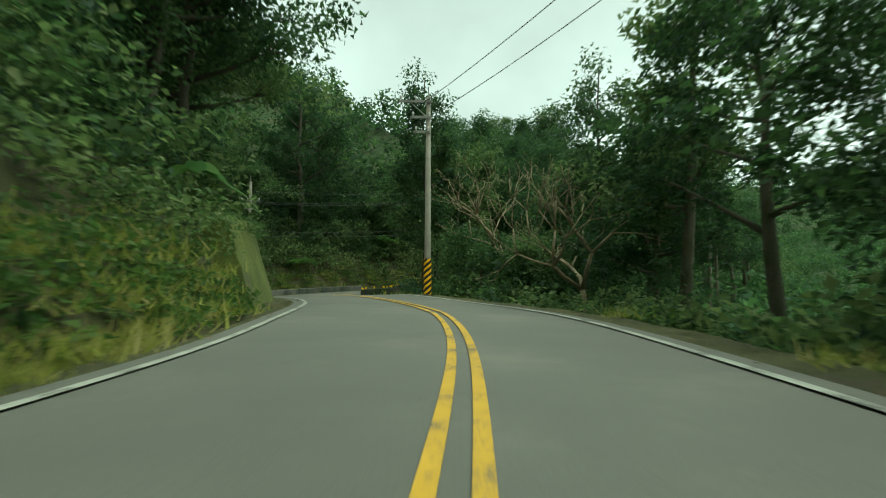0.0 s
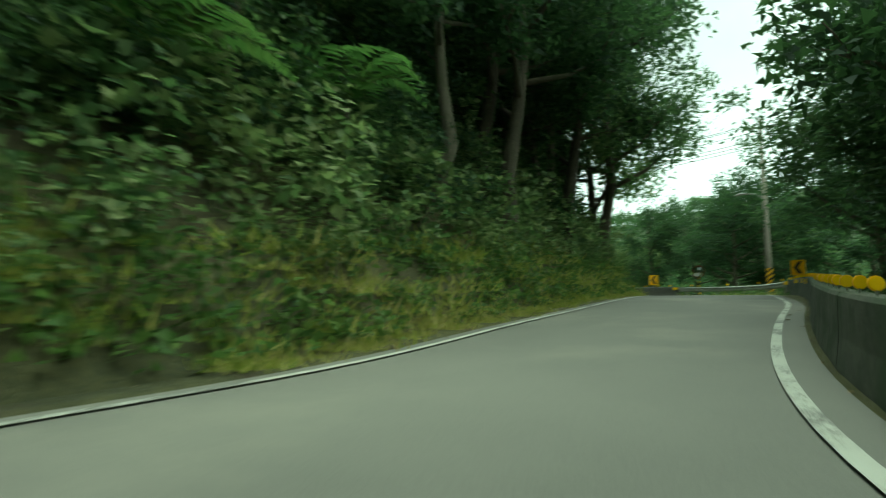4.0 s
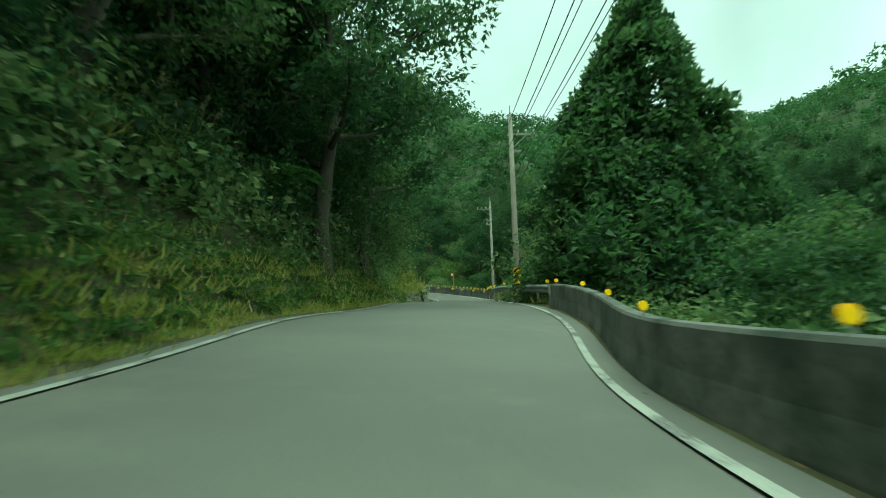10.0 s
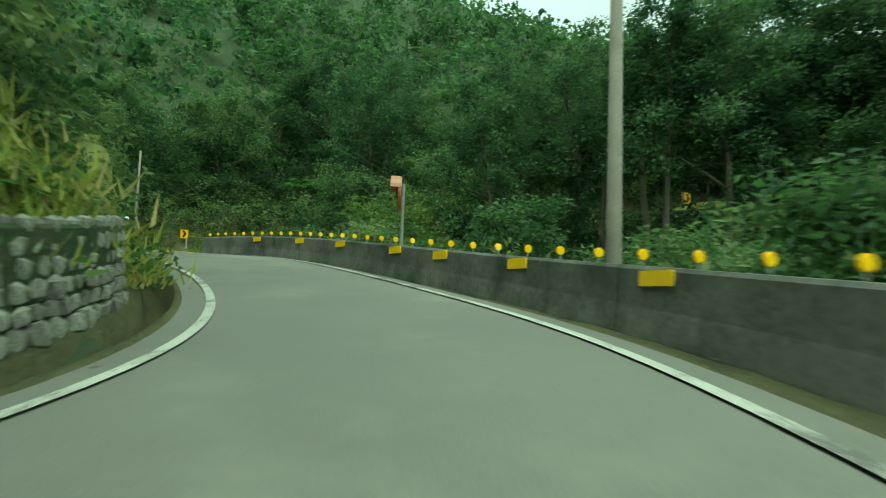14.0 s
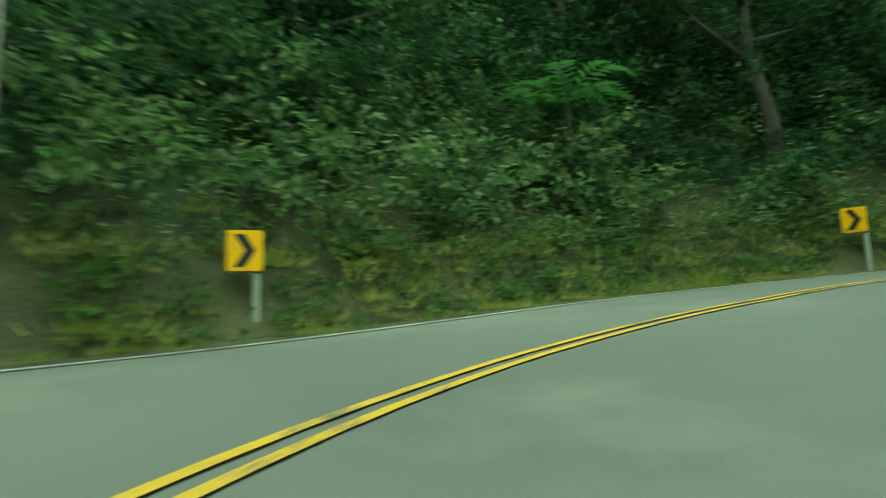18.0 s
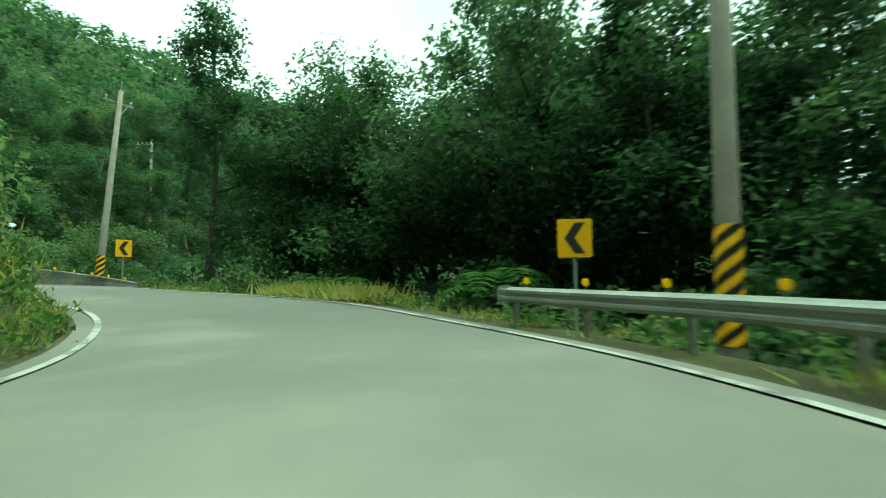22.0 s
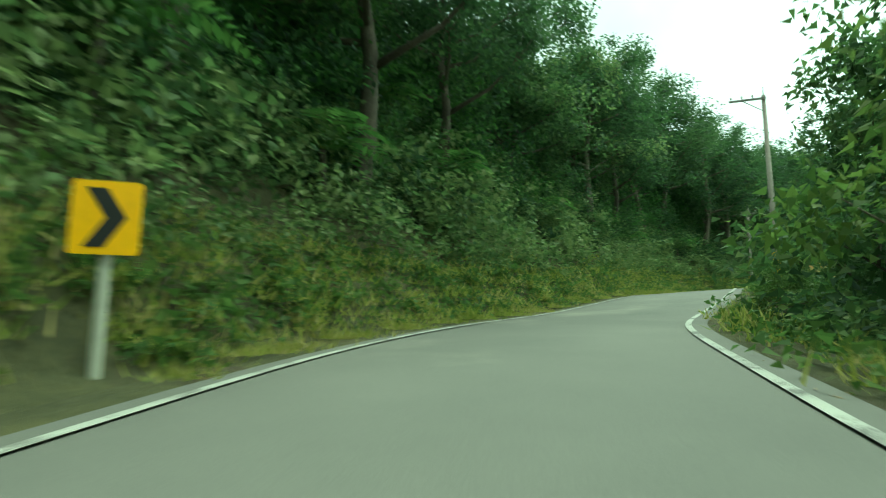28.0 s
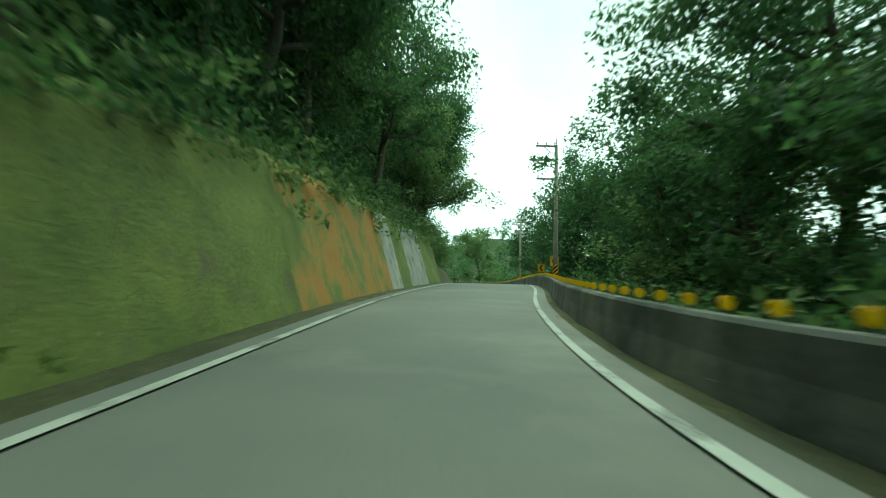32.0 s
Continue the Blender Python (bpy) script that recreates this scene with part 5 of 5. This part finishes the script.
rng = np.random.default_rng(5)
SHRUBS = []
for k in range(5):
    cs = rng.normal(size=(7, 3)) * [0.5, 0.5, 0.28] + [0, 0, 0.65]
    SHRUBS.append(clumps(rng, cs, 0.42, 15, (0.18, 0.21, 0.16, 0.22, 0.19)[k], (0.115, 0.13, 0.10, 0.13, 0.09)[k], 0.15, 0.8, False))
# the dark rows take darker leaf tones and reach further from the road
for name, side, count, d0, d1, material, words in (
        ("undergrowth_hill", -1, 4200, 1.9, 7.0, LEAF, "dense leafy undergrowth on the bank"), ("undergrowth_hill_dark", -1, 1300, 3.0, 11, LEAF_DARK, "dark-leaved undergrowth further up the bank"),
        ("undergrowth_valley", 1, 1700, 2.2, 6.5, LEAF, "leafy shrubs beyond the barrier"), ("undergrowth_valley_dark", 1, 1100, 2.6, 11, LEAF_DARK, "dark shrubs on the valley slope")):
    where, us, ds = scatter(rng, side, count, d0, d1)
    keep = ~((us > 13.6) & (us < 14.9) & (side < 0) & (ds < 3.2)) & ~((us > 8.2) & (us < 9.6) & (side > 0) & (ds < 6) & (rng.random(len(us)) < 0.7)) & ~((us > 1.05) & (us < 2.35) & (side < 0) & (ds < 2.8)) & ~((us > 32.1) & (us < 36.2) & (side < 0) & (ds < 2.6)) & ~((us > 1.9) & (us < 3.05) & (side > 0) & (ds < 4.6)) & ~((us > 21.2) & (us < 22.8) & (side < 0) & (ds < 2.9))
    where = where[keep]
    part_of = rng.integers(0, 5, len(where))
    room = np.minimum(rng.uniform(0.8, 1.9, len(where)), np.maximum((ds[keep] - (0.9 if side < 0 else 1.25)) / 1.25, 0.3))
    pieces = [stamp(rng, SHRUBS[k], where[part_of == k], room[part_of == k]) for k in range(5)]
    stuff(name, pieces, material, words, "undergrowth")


BUSHES = []
for k in range(4):
    cs = rng.normal(size=(15, 3)) * [0.95, 0.95, 0.7] + [0, 0, 1.5]
    BUSHES.append(clumps(rng, cs, 0.74, 34, 0.26, 0.14, 0.2, 0.85))
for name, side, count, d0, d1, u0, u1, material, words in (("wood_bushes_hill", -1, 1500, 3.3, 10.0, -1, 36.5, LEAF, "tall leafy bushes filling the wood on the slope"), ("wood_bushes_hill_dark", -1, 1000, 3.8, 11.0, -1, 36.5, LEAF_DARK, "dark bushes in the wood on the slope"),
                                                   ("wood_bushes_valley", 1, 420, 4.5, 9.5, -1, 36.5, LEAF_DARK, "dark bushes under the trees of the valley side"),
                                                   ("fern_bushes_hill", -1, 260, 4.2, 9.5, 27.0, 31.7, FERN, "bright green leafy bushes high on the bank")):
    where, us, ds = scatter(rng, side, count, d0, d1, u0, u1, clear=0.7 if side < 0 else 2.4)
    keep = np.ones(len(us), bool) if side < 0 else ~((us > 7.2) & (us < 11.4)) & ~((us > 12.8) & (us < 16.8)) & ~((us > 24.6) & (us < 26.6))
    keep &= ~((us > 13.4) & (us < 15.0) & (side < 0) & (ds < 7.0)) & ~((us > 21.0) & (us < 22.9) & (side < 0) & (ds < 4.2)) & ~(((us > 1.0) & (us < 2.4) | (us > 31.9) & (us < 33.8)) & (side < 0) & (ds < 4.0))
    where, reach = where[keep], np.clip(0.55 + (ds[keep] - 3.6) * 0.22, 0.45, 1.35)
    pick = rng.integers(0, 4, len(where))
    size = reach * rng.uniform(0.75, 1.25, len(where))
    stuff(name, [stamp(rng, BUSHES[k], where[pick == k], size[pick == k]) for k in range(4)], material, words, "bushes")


def tuft(rng, blades, height, spread, width, lean):
    base = rng.normal(size=(blades, 3)) * [spread, spread, 0]
    way = unit(rng.normal(size=(blades, 3)) * [lean, lean, 0] + [0, 0, 1])
    le = height * rng.uniform(0.6, 1.2, blades)
    return leaf_cloud(rng, base + way * le[:, None] * 0.48, le, width, 0.0, 0.0, way / [1, 1, 0.6], True)


TUFTS = [tuft(rng, 26, 0.4, 0.24, 0.042, 0.65) for _ in range(4)]
LOW = [clumps(rng, rng.normal(size=(5, 3)) * [0.22, 0.22, 0.05] + [0, 0, 0.12], 0.22, 7, 0.14, 0.08, 0.0, 0.7) for _ in range(3)]
pieces, weeds = [], []
for side, count, d0, d1 in ((-1, 5500, 0.95, 2.9), (-1, 6500, 0.95, 2.2), (1, 2600, 0.75, 2.3)):
    where, us, ds = scatter(rng, side, count, d0, d1)
    lean_in = rng.random(len(us))
    keep = ~((us > 1.1) & (us < 2.3) & (side < 0)) & ~((us > 32.2) & (us < 36) & (side < 0)) & ~((side < 0) & (ds < 1.3) & (us > 2.6) & (us < 4.5)) & ~((side < 0) & (us > 13.6) & (us < 14.9) & (ds < 1.5))
    walled = ((us > 2.6) & (us < 7.2)) | ((us > 7.9) & (us < 11.6)) | ((us > 12.6) & (us < 16.6)) | ((us > 19.4) & (us < 21.1)) | ((us > 24.2) & (us < 26.5)) | (us > 32.0)
    keep &= ~((side > 0) & walled & (ds < 1.5)) & ~((side < 0) & (us > 18.15) & (us < 18.4) & (ds < 1.6)) & ~((side < 0) & (us > 21.25) & (us < 22.8))
    keep &= ~((side > 0) & (us < 3.1) & (lean_in > 0.15)) & ~((side < 0) & (us > 19.9) & (us < 21.0) & (ds < 1.2))
    where = where[keep]
    kind = rng.integers(0, 7, len(where))
    for k in range(4):
        sel = where[kind == k]
        pieces.append(stamp(rng, TUFTS[k], sel, rng.uniform(0.5, 1.25, len(sel))))
    for k in range(3):
        sel = where[kind == 4 + k]
        weeds.append(stamp(rng, LOW[k], sel, rng.uniform(0.8, 1.8, len(sel))))
where, us, ds = scatter(rng, -1, 5000, 0.5, 1.0)
where = where[[ditch(u) < 0.01 and not (1.0 < u < 2.4 or 2.6 < u < 4.5 or u > 31.8) for u in us]]
pieces += [stamp(rng, TUFTS[k], where[k::4], rng.uniform(0.3, 0.75, len(where[k::4]))) for k in range(4)]
where, us, ds = scatter(rng, -1, 420, 1.7, 4.6, 13.5, 14.9)
pieces.append(stamp(rng, TUFTS[0], where, rng.uniform(0.8, 1.6, len(where))))
where, us, ds = scatter(rng, 1, 120, 0.7, 2.0, 23.35, 23.72)
pieces += [stamp(rng, TUFTS[k], where[k::4], rng.uniform(1.1, 1.9, len(where[k::4]))) for k in range(4)]
stuff("verge_grass", pieces, GRASS, "yellow-green grass along the road verges", "grass")
cover = []
for side, count, d0, d1 in ((-1, 44000, 2.2, 8.0), (-1, 16000, 1.3, 2.6), (1, 9000, 1.8, 6.0)):
    where, us, ds = scatter(rng, side, count, d0, d1, power=1.3)
    keep = ~((us > 1.05) & (us < 2.35) & (side < 0) & (ds < 3.2)) & ~((us > 32.1) & (us < 36.2) & (side < 0) & (ds < 3.0)) & ~((us > 13.6) & (us < 14.9) & (side < 0) & (ds < 2.2)) & ~((us > 21.25) & (us < 22.8) & (side < 0) & (ds < 2.6))
    where = where[keep] + np.abs(rng.normal(size=(keep.sum(), 1))) * [0, 0, 0.16]
    cover.append(leaf_cloud(rng, where, rng.uniform(0.12, 0.38, len(where)), rng.uniform(0.07, 0.16, len(where)), 0.0, 0.9))
stuff("ground_cover", cover, LEAF, "low creepers and ferns covering the bank", "ground cover")
stuff("verge_weeds", weeds, LEAF_LIGHT, "low light green weeds along the road verges", "weeds")

where, us, ds = scatter(rng, -1, 1500, 0.15, 1.2)
w2, u2, d2 = scatter(rng, 1, 1500, 0.1, 1.3)
fallen = np.concatenate([where, w2])
creepers = []
for c0, c1, back, tops in ((1.15, 2.3, 1.0, [2.5, 2.7, 2.8, 2.6, 1.9]), (31.95, 33.95, 0.75, [2.4, 3.3, 3.5, 3.4, 3.0]), (21.3, 22.75, 1.25, [1.0, 1.9, 2.5, 2.7, 2.3, 1.6]), (14.95, 16.1, 1.1, [1.4, 2.6, 2.9, 2.4, 1.2])):
    cu = np.array(u_steps(c0, c1, 0.3))
    ch = np.interp(cu, np.linspace(c0, c1, len(tops)), tops)
    spots = np.array([tuple(at(u, edge_left(u, back) - 0.32 * h - rng.uniform(0.0, 0.7), h - 0.55 - rng.random() * 0.15)) for u, h in zip(cu, ch)])
    pick = rng.integers(0, 5, len(spots))
    creepers += [stamp(rng, SHRUBS[k], spots[pick == k], rng.uniform(0.5, 0.85, (pick == k).sum())) for k in range(5)]
stuff("wall_creepers", creepers, LEAF, "leafy creepers hanging over the tops of the retaining walls", "creepers")
lv = leaf_cloud(rng, fallen + [0, 0, 0.035], rng.uniform(0.05, 0.11, len(fallen)), 0.04, 0.0, 6.0, unit(rng.normal(size=(len(fallen), 3)) * [1, 1, 0.1]))
stuff("fallen_leaves", [lv], DRY_LEAF, "dry brown fallen leaves along the road edges", "fallen leaves")


# far woods on the slopes, beyond the roadside trees
def canopy(rng):
    cs = unit(rng.normal(size=(9, 3))) * [2.1, 2.1, 1.3] + [0, 0, 2.6]
    return clumps(rng, cs, 1.25, 14, 0.75, 0.5, 0.1, 0.8)


CANOPIES = [canopy(rng) for _ in range(5)]
grid = [(x, y, 1.12) for x in np.arange(-190, 230, 5.9) for y in np.arange(-40, 330, 5.9)] + [(x, y, 2.1) for x in np.arange(-310, 430, 12.0) for y in np.arange(-170, 570, 12.0) if not (-190 < x < 230 and -40 < y < 330)]
grid = np.array(grid)
fill = grid[grid[:, 2] < 2] + [2.95, 2.95, 0]
hz, hu, hd = ground_height(fill[:, 0], fill[:, 1])
grid = np.concatenate([grid, fill[(hd < -11) & (hd > -42)]])
n = len(grid)
fx, fy = grid[:, 0] + rng.uniform(-2.2, 2.2, n) * grid[:, 2], grid[:, 1] + rng.uniform(-2.2, 2.2, n) * grid[:, 2]
fz, fu, fd = ground_height(fx, fy)
keep = np.where(fd < 0, -fd, fd) > np.where(fd < 0, 9.0, 15.0)
far_size = (grid[:, 2] * rng.uniform(0.85, 1.5, n))[keep]
far_places = np.stack([fx, fy, fz - 0.8], 1)[keep]
far_kind = rng.integers(0, 5, len(far_places))
for name, sel_k, material, words in (("far_wood", (0, 1, 2), LEAF_FAR, "green wooded hillsides beyond the road"), ("far_wood_dark", (3, 4), LEAF, "darker trees on the wooded hillsides")):
    stuff(name, [stamp(rng, CANOPIES[k], far_places[far_kind == k], far_size[far_kind == k]) for k in sel_k], material, words, "woodland")


# ---- single plants: tree ferns, silver grass, big leaves, bare trees ----
def fern_frond(rng, reach, turn, rise, base):
    """A drooping rib with paired leaflets."""
    pts = []
    for k in range(15):
        f = k / 14
        r = reach * f
        pts.append(np.array([math.cos(turn) * r, math.sin(turn) * r, base + rise * math.sin(f * 2.3) - 0.35 * reach * f * f]))
    side = np.array([-math.sin(turn), math.cos(turn), 0])
    cs, ax, le = [], [], []
    for k in range(1, 15):
        wide = reach * 0.30 * math.sin(math.pi * min(1.0, 0.12 + 0.88 * k / 14))
        along = pts[k] - pts[k - 1]
        along = along / np.linalg.norm(along)
        for s in (-1, 1):
            w = unit(side * s + along * 0.45 + [0, 0, -0.15])
            cs.append(pts[k] + w * wide * 0.5)
            ax.append(w / [1, 1, 0.6])
            le.append(wide)
    v, f = leaf_cloud(rng, np.array(cs), np.array(le), 0.05 + 0.05 * reach, 0.0, 3.0, np.array(ax))
    return v, f, [tuple(p) for p in pts]


def tree_fern(u, d, height, reach, fronds=9):
    p = at(u, d)
    z = float(ground_height([p.x], [p.y])[0][0])
    ob = thing("tree_fern", Matrix.Translation((p.x, p.y, z - 0.2)), "tree fern with long drooping bright green fronds on the bank", "tree fern", "tree ferns on the bank")
    r = np.random.default_rng(int(u * 100) + 3)
    part("trunk", Shape().tube([(0, 0, -0.3), (0.05, 0, height * 0.5), (0, 0.05, height)], [0.1, 0.075, 0.085], 7), BARK, ob)
    for k in range(fronds):
        v, f, rib = fern_frond(r, reach * r.uniform(0.8, 1.15), k * 6.283 / fronds + r.uniform(-0.25, 0.25), reach * r.uniform(0.25, 0.55), height)
        frond = tagged(part("frond", fast_mesh("frond", v, f, FERN), FERN, ob), kind="stuff")
        part("rib", Shape().tube(rib, [0.02 * (1 - 0.9 * i / 14) for i in range(15)], 4), LEAF_LIGHT, frond)
    return ob


for fu0, fd0, fh, fr in ((0.25, -5.6, 1.6, 2.0), (3.9, -7.9, 1.2, 1.8), (4.6, -6.3, 2.2, 2.0), (5.0, -5.8, 2.6, 2.1), (11.5, -6.4, 2.0, 2.2), (11.9, -7.0, 2.8, 2.2), (12.3, -6.8, 2.0, 1.9), (19.2, -8.2, 3.6, 2.3), (22.2, -6.4, 2.8, 2.2), (21.6, -6.6, 2.4, 2.0),
                         (23.7, 6.2, 1.2, 2.2), (25.1, 7.0, 1.2, 2.2), (28.5, -6.6, 2.3, 2.4), (28.9, -6.4, 2.0, 2.3), (28.2, -7.6, 3.4, 2.6), (28.7, -8.0, 3.6, 2.6), (29.2, -7.8, 3.2, 2.4), (29.4, -6.8, 1.7, 2.1), (29.9, -6.6, 1.4, 2.1), (30.6, -6.0, 1.6, 2.0), (31.2, -6.6, 1.8, 2.2), (27.9, 5.6, 2.6, 2.3), (23.2, 6.6, 1.6, 2.4)):
    tree_fern(fu0, fd0, fh, fr)


def silver_grass(u, d, scale):
    """A tall reed clump with feathery plumes."""
    p = at(u, d)
    z = float(ground_height([p.x], [p.y])[0][0])
    ob = thing("silver_grass", Matrix.Translation((p.x, p.y, z - 0.1)) @ Matrix.Diagonal((scale, scale, scale, 1)), "clump of silver grass with pale feathery plumes", "reed grass", "silver grass by the road")
    r = np.random.default_rng(int(u * 1000 + d * 10))
    v, f = tuft(r, 90, 1.7, 0.3, 0.05, 0.55)
    part("blades", fast_mesh("blades", v, f, GRASS), GRASS, ob)
    for k in range(5):
        t, lean = r.random() * 6.283, r.uniform(0.15, 0.5)
        top = Vector((math.cos(t) * lean, math.sin(t) * lean, r.uniform(1.7, 2.3)))
        part("stalk", Shape().tube([(0, 0, 0), top * 0.6 + Vector((0, 0, 0.1)), top], [0.012, 0.01, 0.008], 4), GRASS, ob)
        along = np.linspace(0, 1, 70)
        cs = np.array([tuple(top)]) + along[:, None] * np.array([[math.cos(t) * 0.2, math.sin(t) * 0.2, 0.3]])
        v, f = leaf_cloud(r, cs + r.normal(size=(70, 3)) * (0.036 * np.sin(0.35 + along * 2.5))[:, None], 0.11, 0.04, -0.5, 0.2)
        part("plume", fast_mesh("plume", v, f, PLUME), PLUME, ob, "pale feathery plume")


rnd = random.Random(21)
for k in range(26):
    su = 8.68 + 0.85 * k / 26
    silver_grass(su, edge_right(su) + rnd.uniform(3.3, 5.6), rnd.uniform(1.15, 1.75))
for k in range(12):
    su = 13.5 + 1.4 * k / 12
    silver_grass(su, edge_left(su) - rnd.uniform(2.6, 5.5), rnd.uniform(0.55, 0.95))
for su, sd in ((10.9, -8.2), (11.1, -7.8), (11.3, -8.0)):
    silver_grass(su, sd, 1.2)


def bare_tree(u, d, height, seed, lean, label, leaves=0):
    """A mostly leafless tree of forking branches."""
    p = at(u, d)
    z = float(ground_height([p.x], [p.y])[0][0])
    r = random.Random(seed)
    ob = thing("bare_tree", Matrix.Translation((p.x, p.y, z - 0.3)), label, "tree", "bare trees")
    sh, tips = Shape(), []

    def grow(start, way, length, radius, level):
        end = start + way * length
        mid = start.lerp(end, 0.5) + Vector((r.uniform(-1, 1), r.uniform(-1, 1), r.uniform(-0.5, 0.5))) * length * 0.1
        sh.tube([start, mid, end], [radius, radius * 0.85, radius * 0.7], 7 if level < 2 else 4)
        if level >= 5:
            tips.append(tuple(end))
            return
        for _ in range(3 if level < 3 else 2):
            turn = Vector((r.gauss(0, 1), r.gauss(0, 1), r.gauss(0.35, 0.6))).normalized()
            grow(end, (way * 0.85 + turn * 0.75).normalized(), length * r.uniform(0.62, 0.86), radius * 0.62, level + 1)

    grow(Vector((0, 0, 0)), Vector(lean).normalized(), height * 0.26, height * 0.015, 0)
    part("bough", sh, TWIG, ob, smooth=True)
    if leaves:
        g = np.random.default_rng(seed)
        v, f = clumps(g, np.array(tips), 0.3, leaves, 0.14, 0.06, 0.3)
        part("crown", fast_mesh("crown", v, f, LEAF_LIGHT), LEAF_LIGHT, ob, "thin yellow-green leaves")
    return ob


bare_tree(1.86, 9.0, 11.0, 3, (0.05, -0.05, 1), "bare grey-brown tree with spreading twigs", 1)
bare_tree(1.3, 7.6, 9.5, 4, (-0.22, 0.1, 1.0), "leaning bare tree over the verge", 3)
bare_tree(12.7, 5.6, 7.0, 5, (0.1, 0, 1), "bare forked tree behind the guardrail", 1)
bare_tree(14.2, 6.2, 4.6, 6, (0.1, 0.2, 1), "small pale bare tree in the shrubs", 1)
bare_tree(12.95, -6.4, 4.2, 8, (0.1, 0.1, 1), "small bush with pale bare branches", 3)


def dead_conifer(u, d, height):
    p = at(u, d)
    z = float(ground_height([p.x], [p.y])[0][0])
    ob = thing("dead_conifer", Matrix.Translation((p.x, p.y, z - 0.3)), "tall nearly bare conifer trunk with short branches", "tree")
    r = random.Random(9)
    part("trunk", Shape().tube([(0, 0, -0.4), (0, 0.05, height * 0.5), (0, 0, height)], [0.13, 0.09, 0.02], 8), BARK, ob)
    g = np.random.default_rng(9)
    for k in range(34):
        h = height * (0.35 + 0.63 * k / 34)
        t, le = r.uniform(0, 6.283), r.uniform(0.5, 1.3) * (1.15 - k / 40)
        end = Vector((math.cos(t) * le, math.sin(t) * le, h + le * 0.2))
        part("branch", Shape().tube([(0, 0, h), end], [0.025, 0.008], 4), BARK, ob)
    cs = np.stack([g.normal(size=26) * 0.6, g.normal(size=26) * 0.6, height * g.uniform(0.4, 0.98, 26)], 1)
    v, f = clumps(g, cs, 0.28, 12, 0.16, 0.06, 0.2)
    part("crown", fast_mesh("crown", v, f, LEAF), LEAF, ob, "sparse needles")


dead_conifer(31.25, 4.75, 14.5)


def big_leaf_plant(u, d, up, label):
    """A clump of broad hanging leaves on long stalks."""
    p = at(u, d, up)
    ob = thing("elephant_ear_plant", Matrix.Translation(p), label, "plant", "broad-leaved plants")
    r = random.Random(int(u * 100))
    for k in range(7):
        t, reach = r.uniform(0, 6.283), r.uniform(0.6, 1.2)
        tip = Vector((math.cos(t) * reach, math.sin(t) * reach, r.uniform(0.5, 1.2)))
        part("stalk", Shape().tube([(0, 0, -0.3), tip * 0.55 + Vector((0, 0, 0.25)), tip], [0.025, 0.02, 0.015], 5), LEAF_LIGHT, ob)
        sh, size = Shape(), r.uniform(0.5, 0.8)
        out, side = Vector((math.cos(t), math.sin(t), -0.75)).normalized(), Vector((-math.sin(t), math.cos(t), 0))
        up_way = side.cross(out)
        rim = [(-0.25, 0.0), (-0.38, 0.22), (-0.2, 0.42), (0.2, 0.45), (0.6, 0.3), (1.0, 0.0)]
        sh.v = [tuple(tip)] + [tuple(tip + out * a * size + side * b * size * s + up_way * (0.1 * abs(b) - 0.08 * a * a) * size) for s in (1, -1) for a, b in rim]
        sh.f = [(0, i, i + 1) for i in range(1, 6)] + [(0, i + 1, i) for i in range(7, 12)]
        part("leaf", sh, FERN, ob, smooth=True)


for bu, bd, bh in ((1.25, -5.6, 2.9), (1.7, -5.2, 2.9), (2.1, -4.9, 2.4)):
    big_leaf_plant(bu, bd, bh, "broad green elephant-ear leaves over the mossy wall")


# ---- mossy rock outcrop at the inside of the bend ----
def outcrop(u, d, size, seed, label, up=0.0):
    bm = bmesh.new()
    bmesh.ops.create_icosphere(bm, subdivisions=5, radius=1.0)
    for v in bm.verts:
        q = v.co * 1.6 + Vector((seed, 0, 0))
        v.co *= 1 + 0.28 * noise.noise(q) + 0.16 * noise.noise(q * 2.3) + 0.10 * noise.noise(q * 5.1) + 0.05 * noise.noise(q * 11)
    me = bpy.data.meshes.new("rock_outcrop")
    bm.to_mesh(me)
    bm.free()
    ob = part("rock_outcrop", me, ROCK)
    ob.matrix_world = Matrix.Translation(at(u, d, up)) @ pose(0, 0, 0, 0, 0, heading(u)) @ Matrix.Diagonal((*size, 1))
    return tagged(ob, label, "rock")


outcrop(0.35, -6.2, (1.2, 3.2, 1.3), 9.0, "mossy rock at the foot of the bank")
outcrop(29.6, -5.7, (1.2, 4.0, 1.5), 12.0, "grassy rock ledge on the bank")
outcrop(31.9, -5.9, (1.2, 3.0, 1.9), 15.0, "dark rock on the overgrown bank")
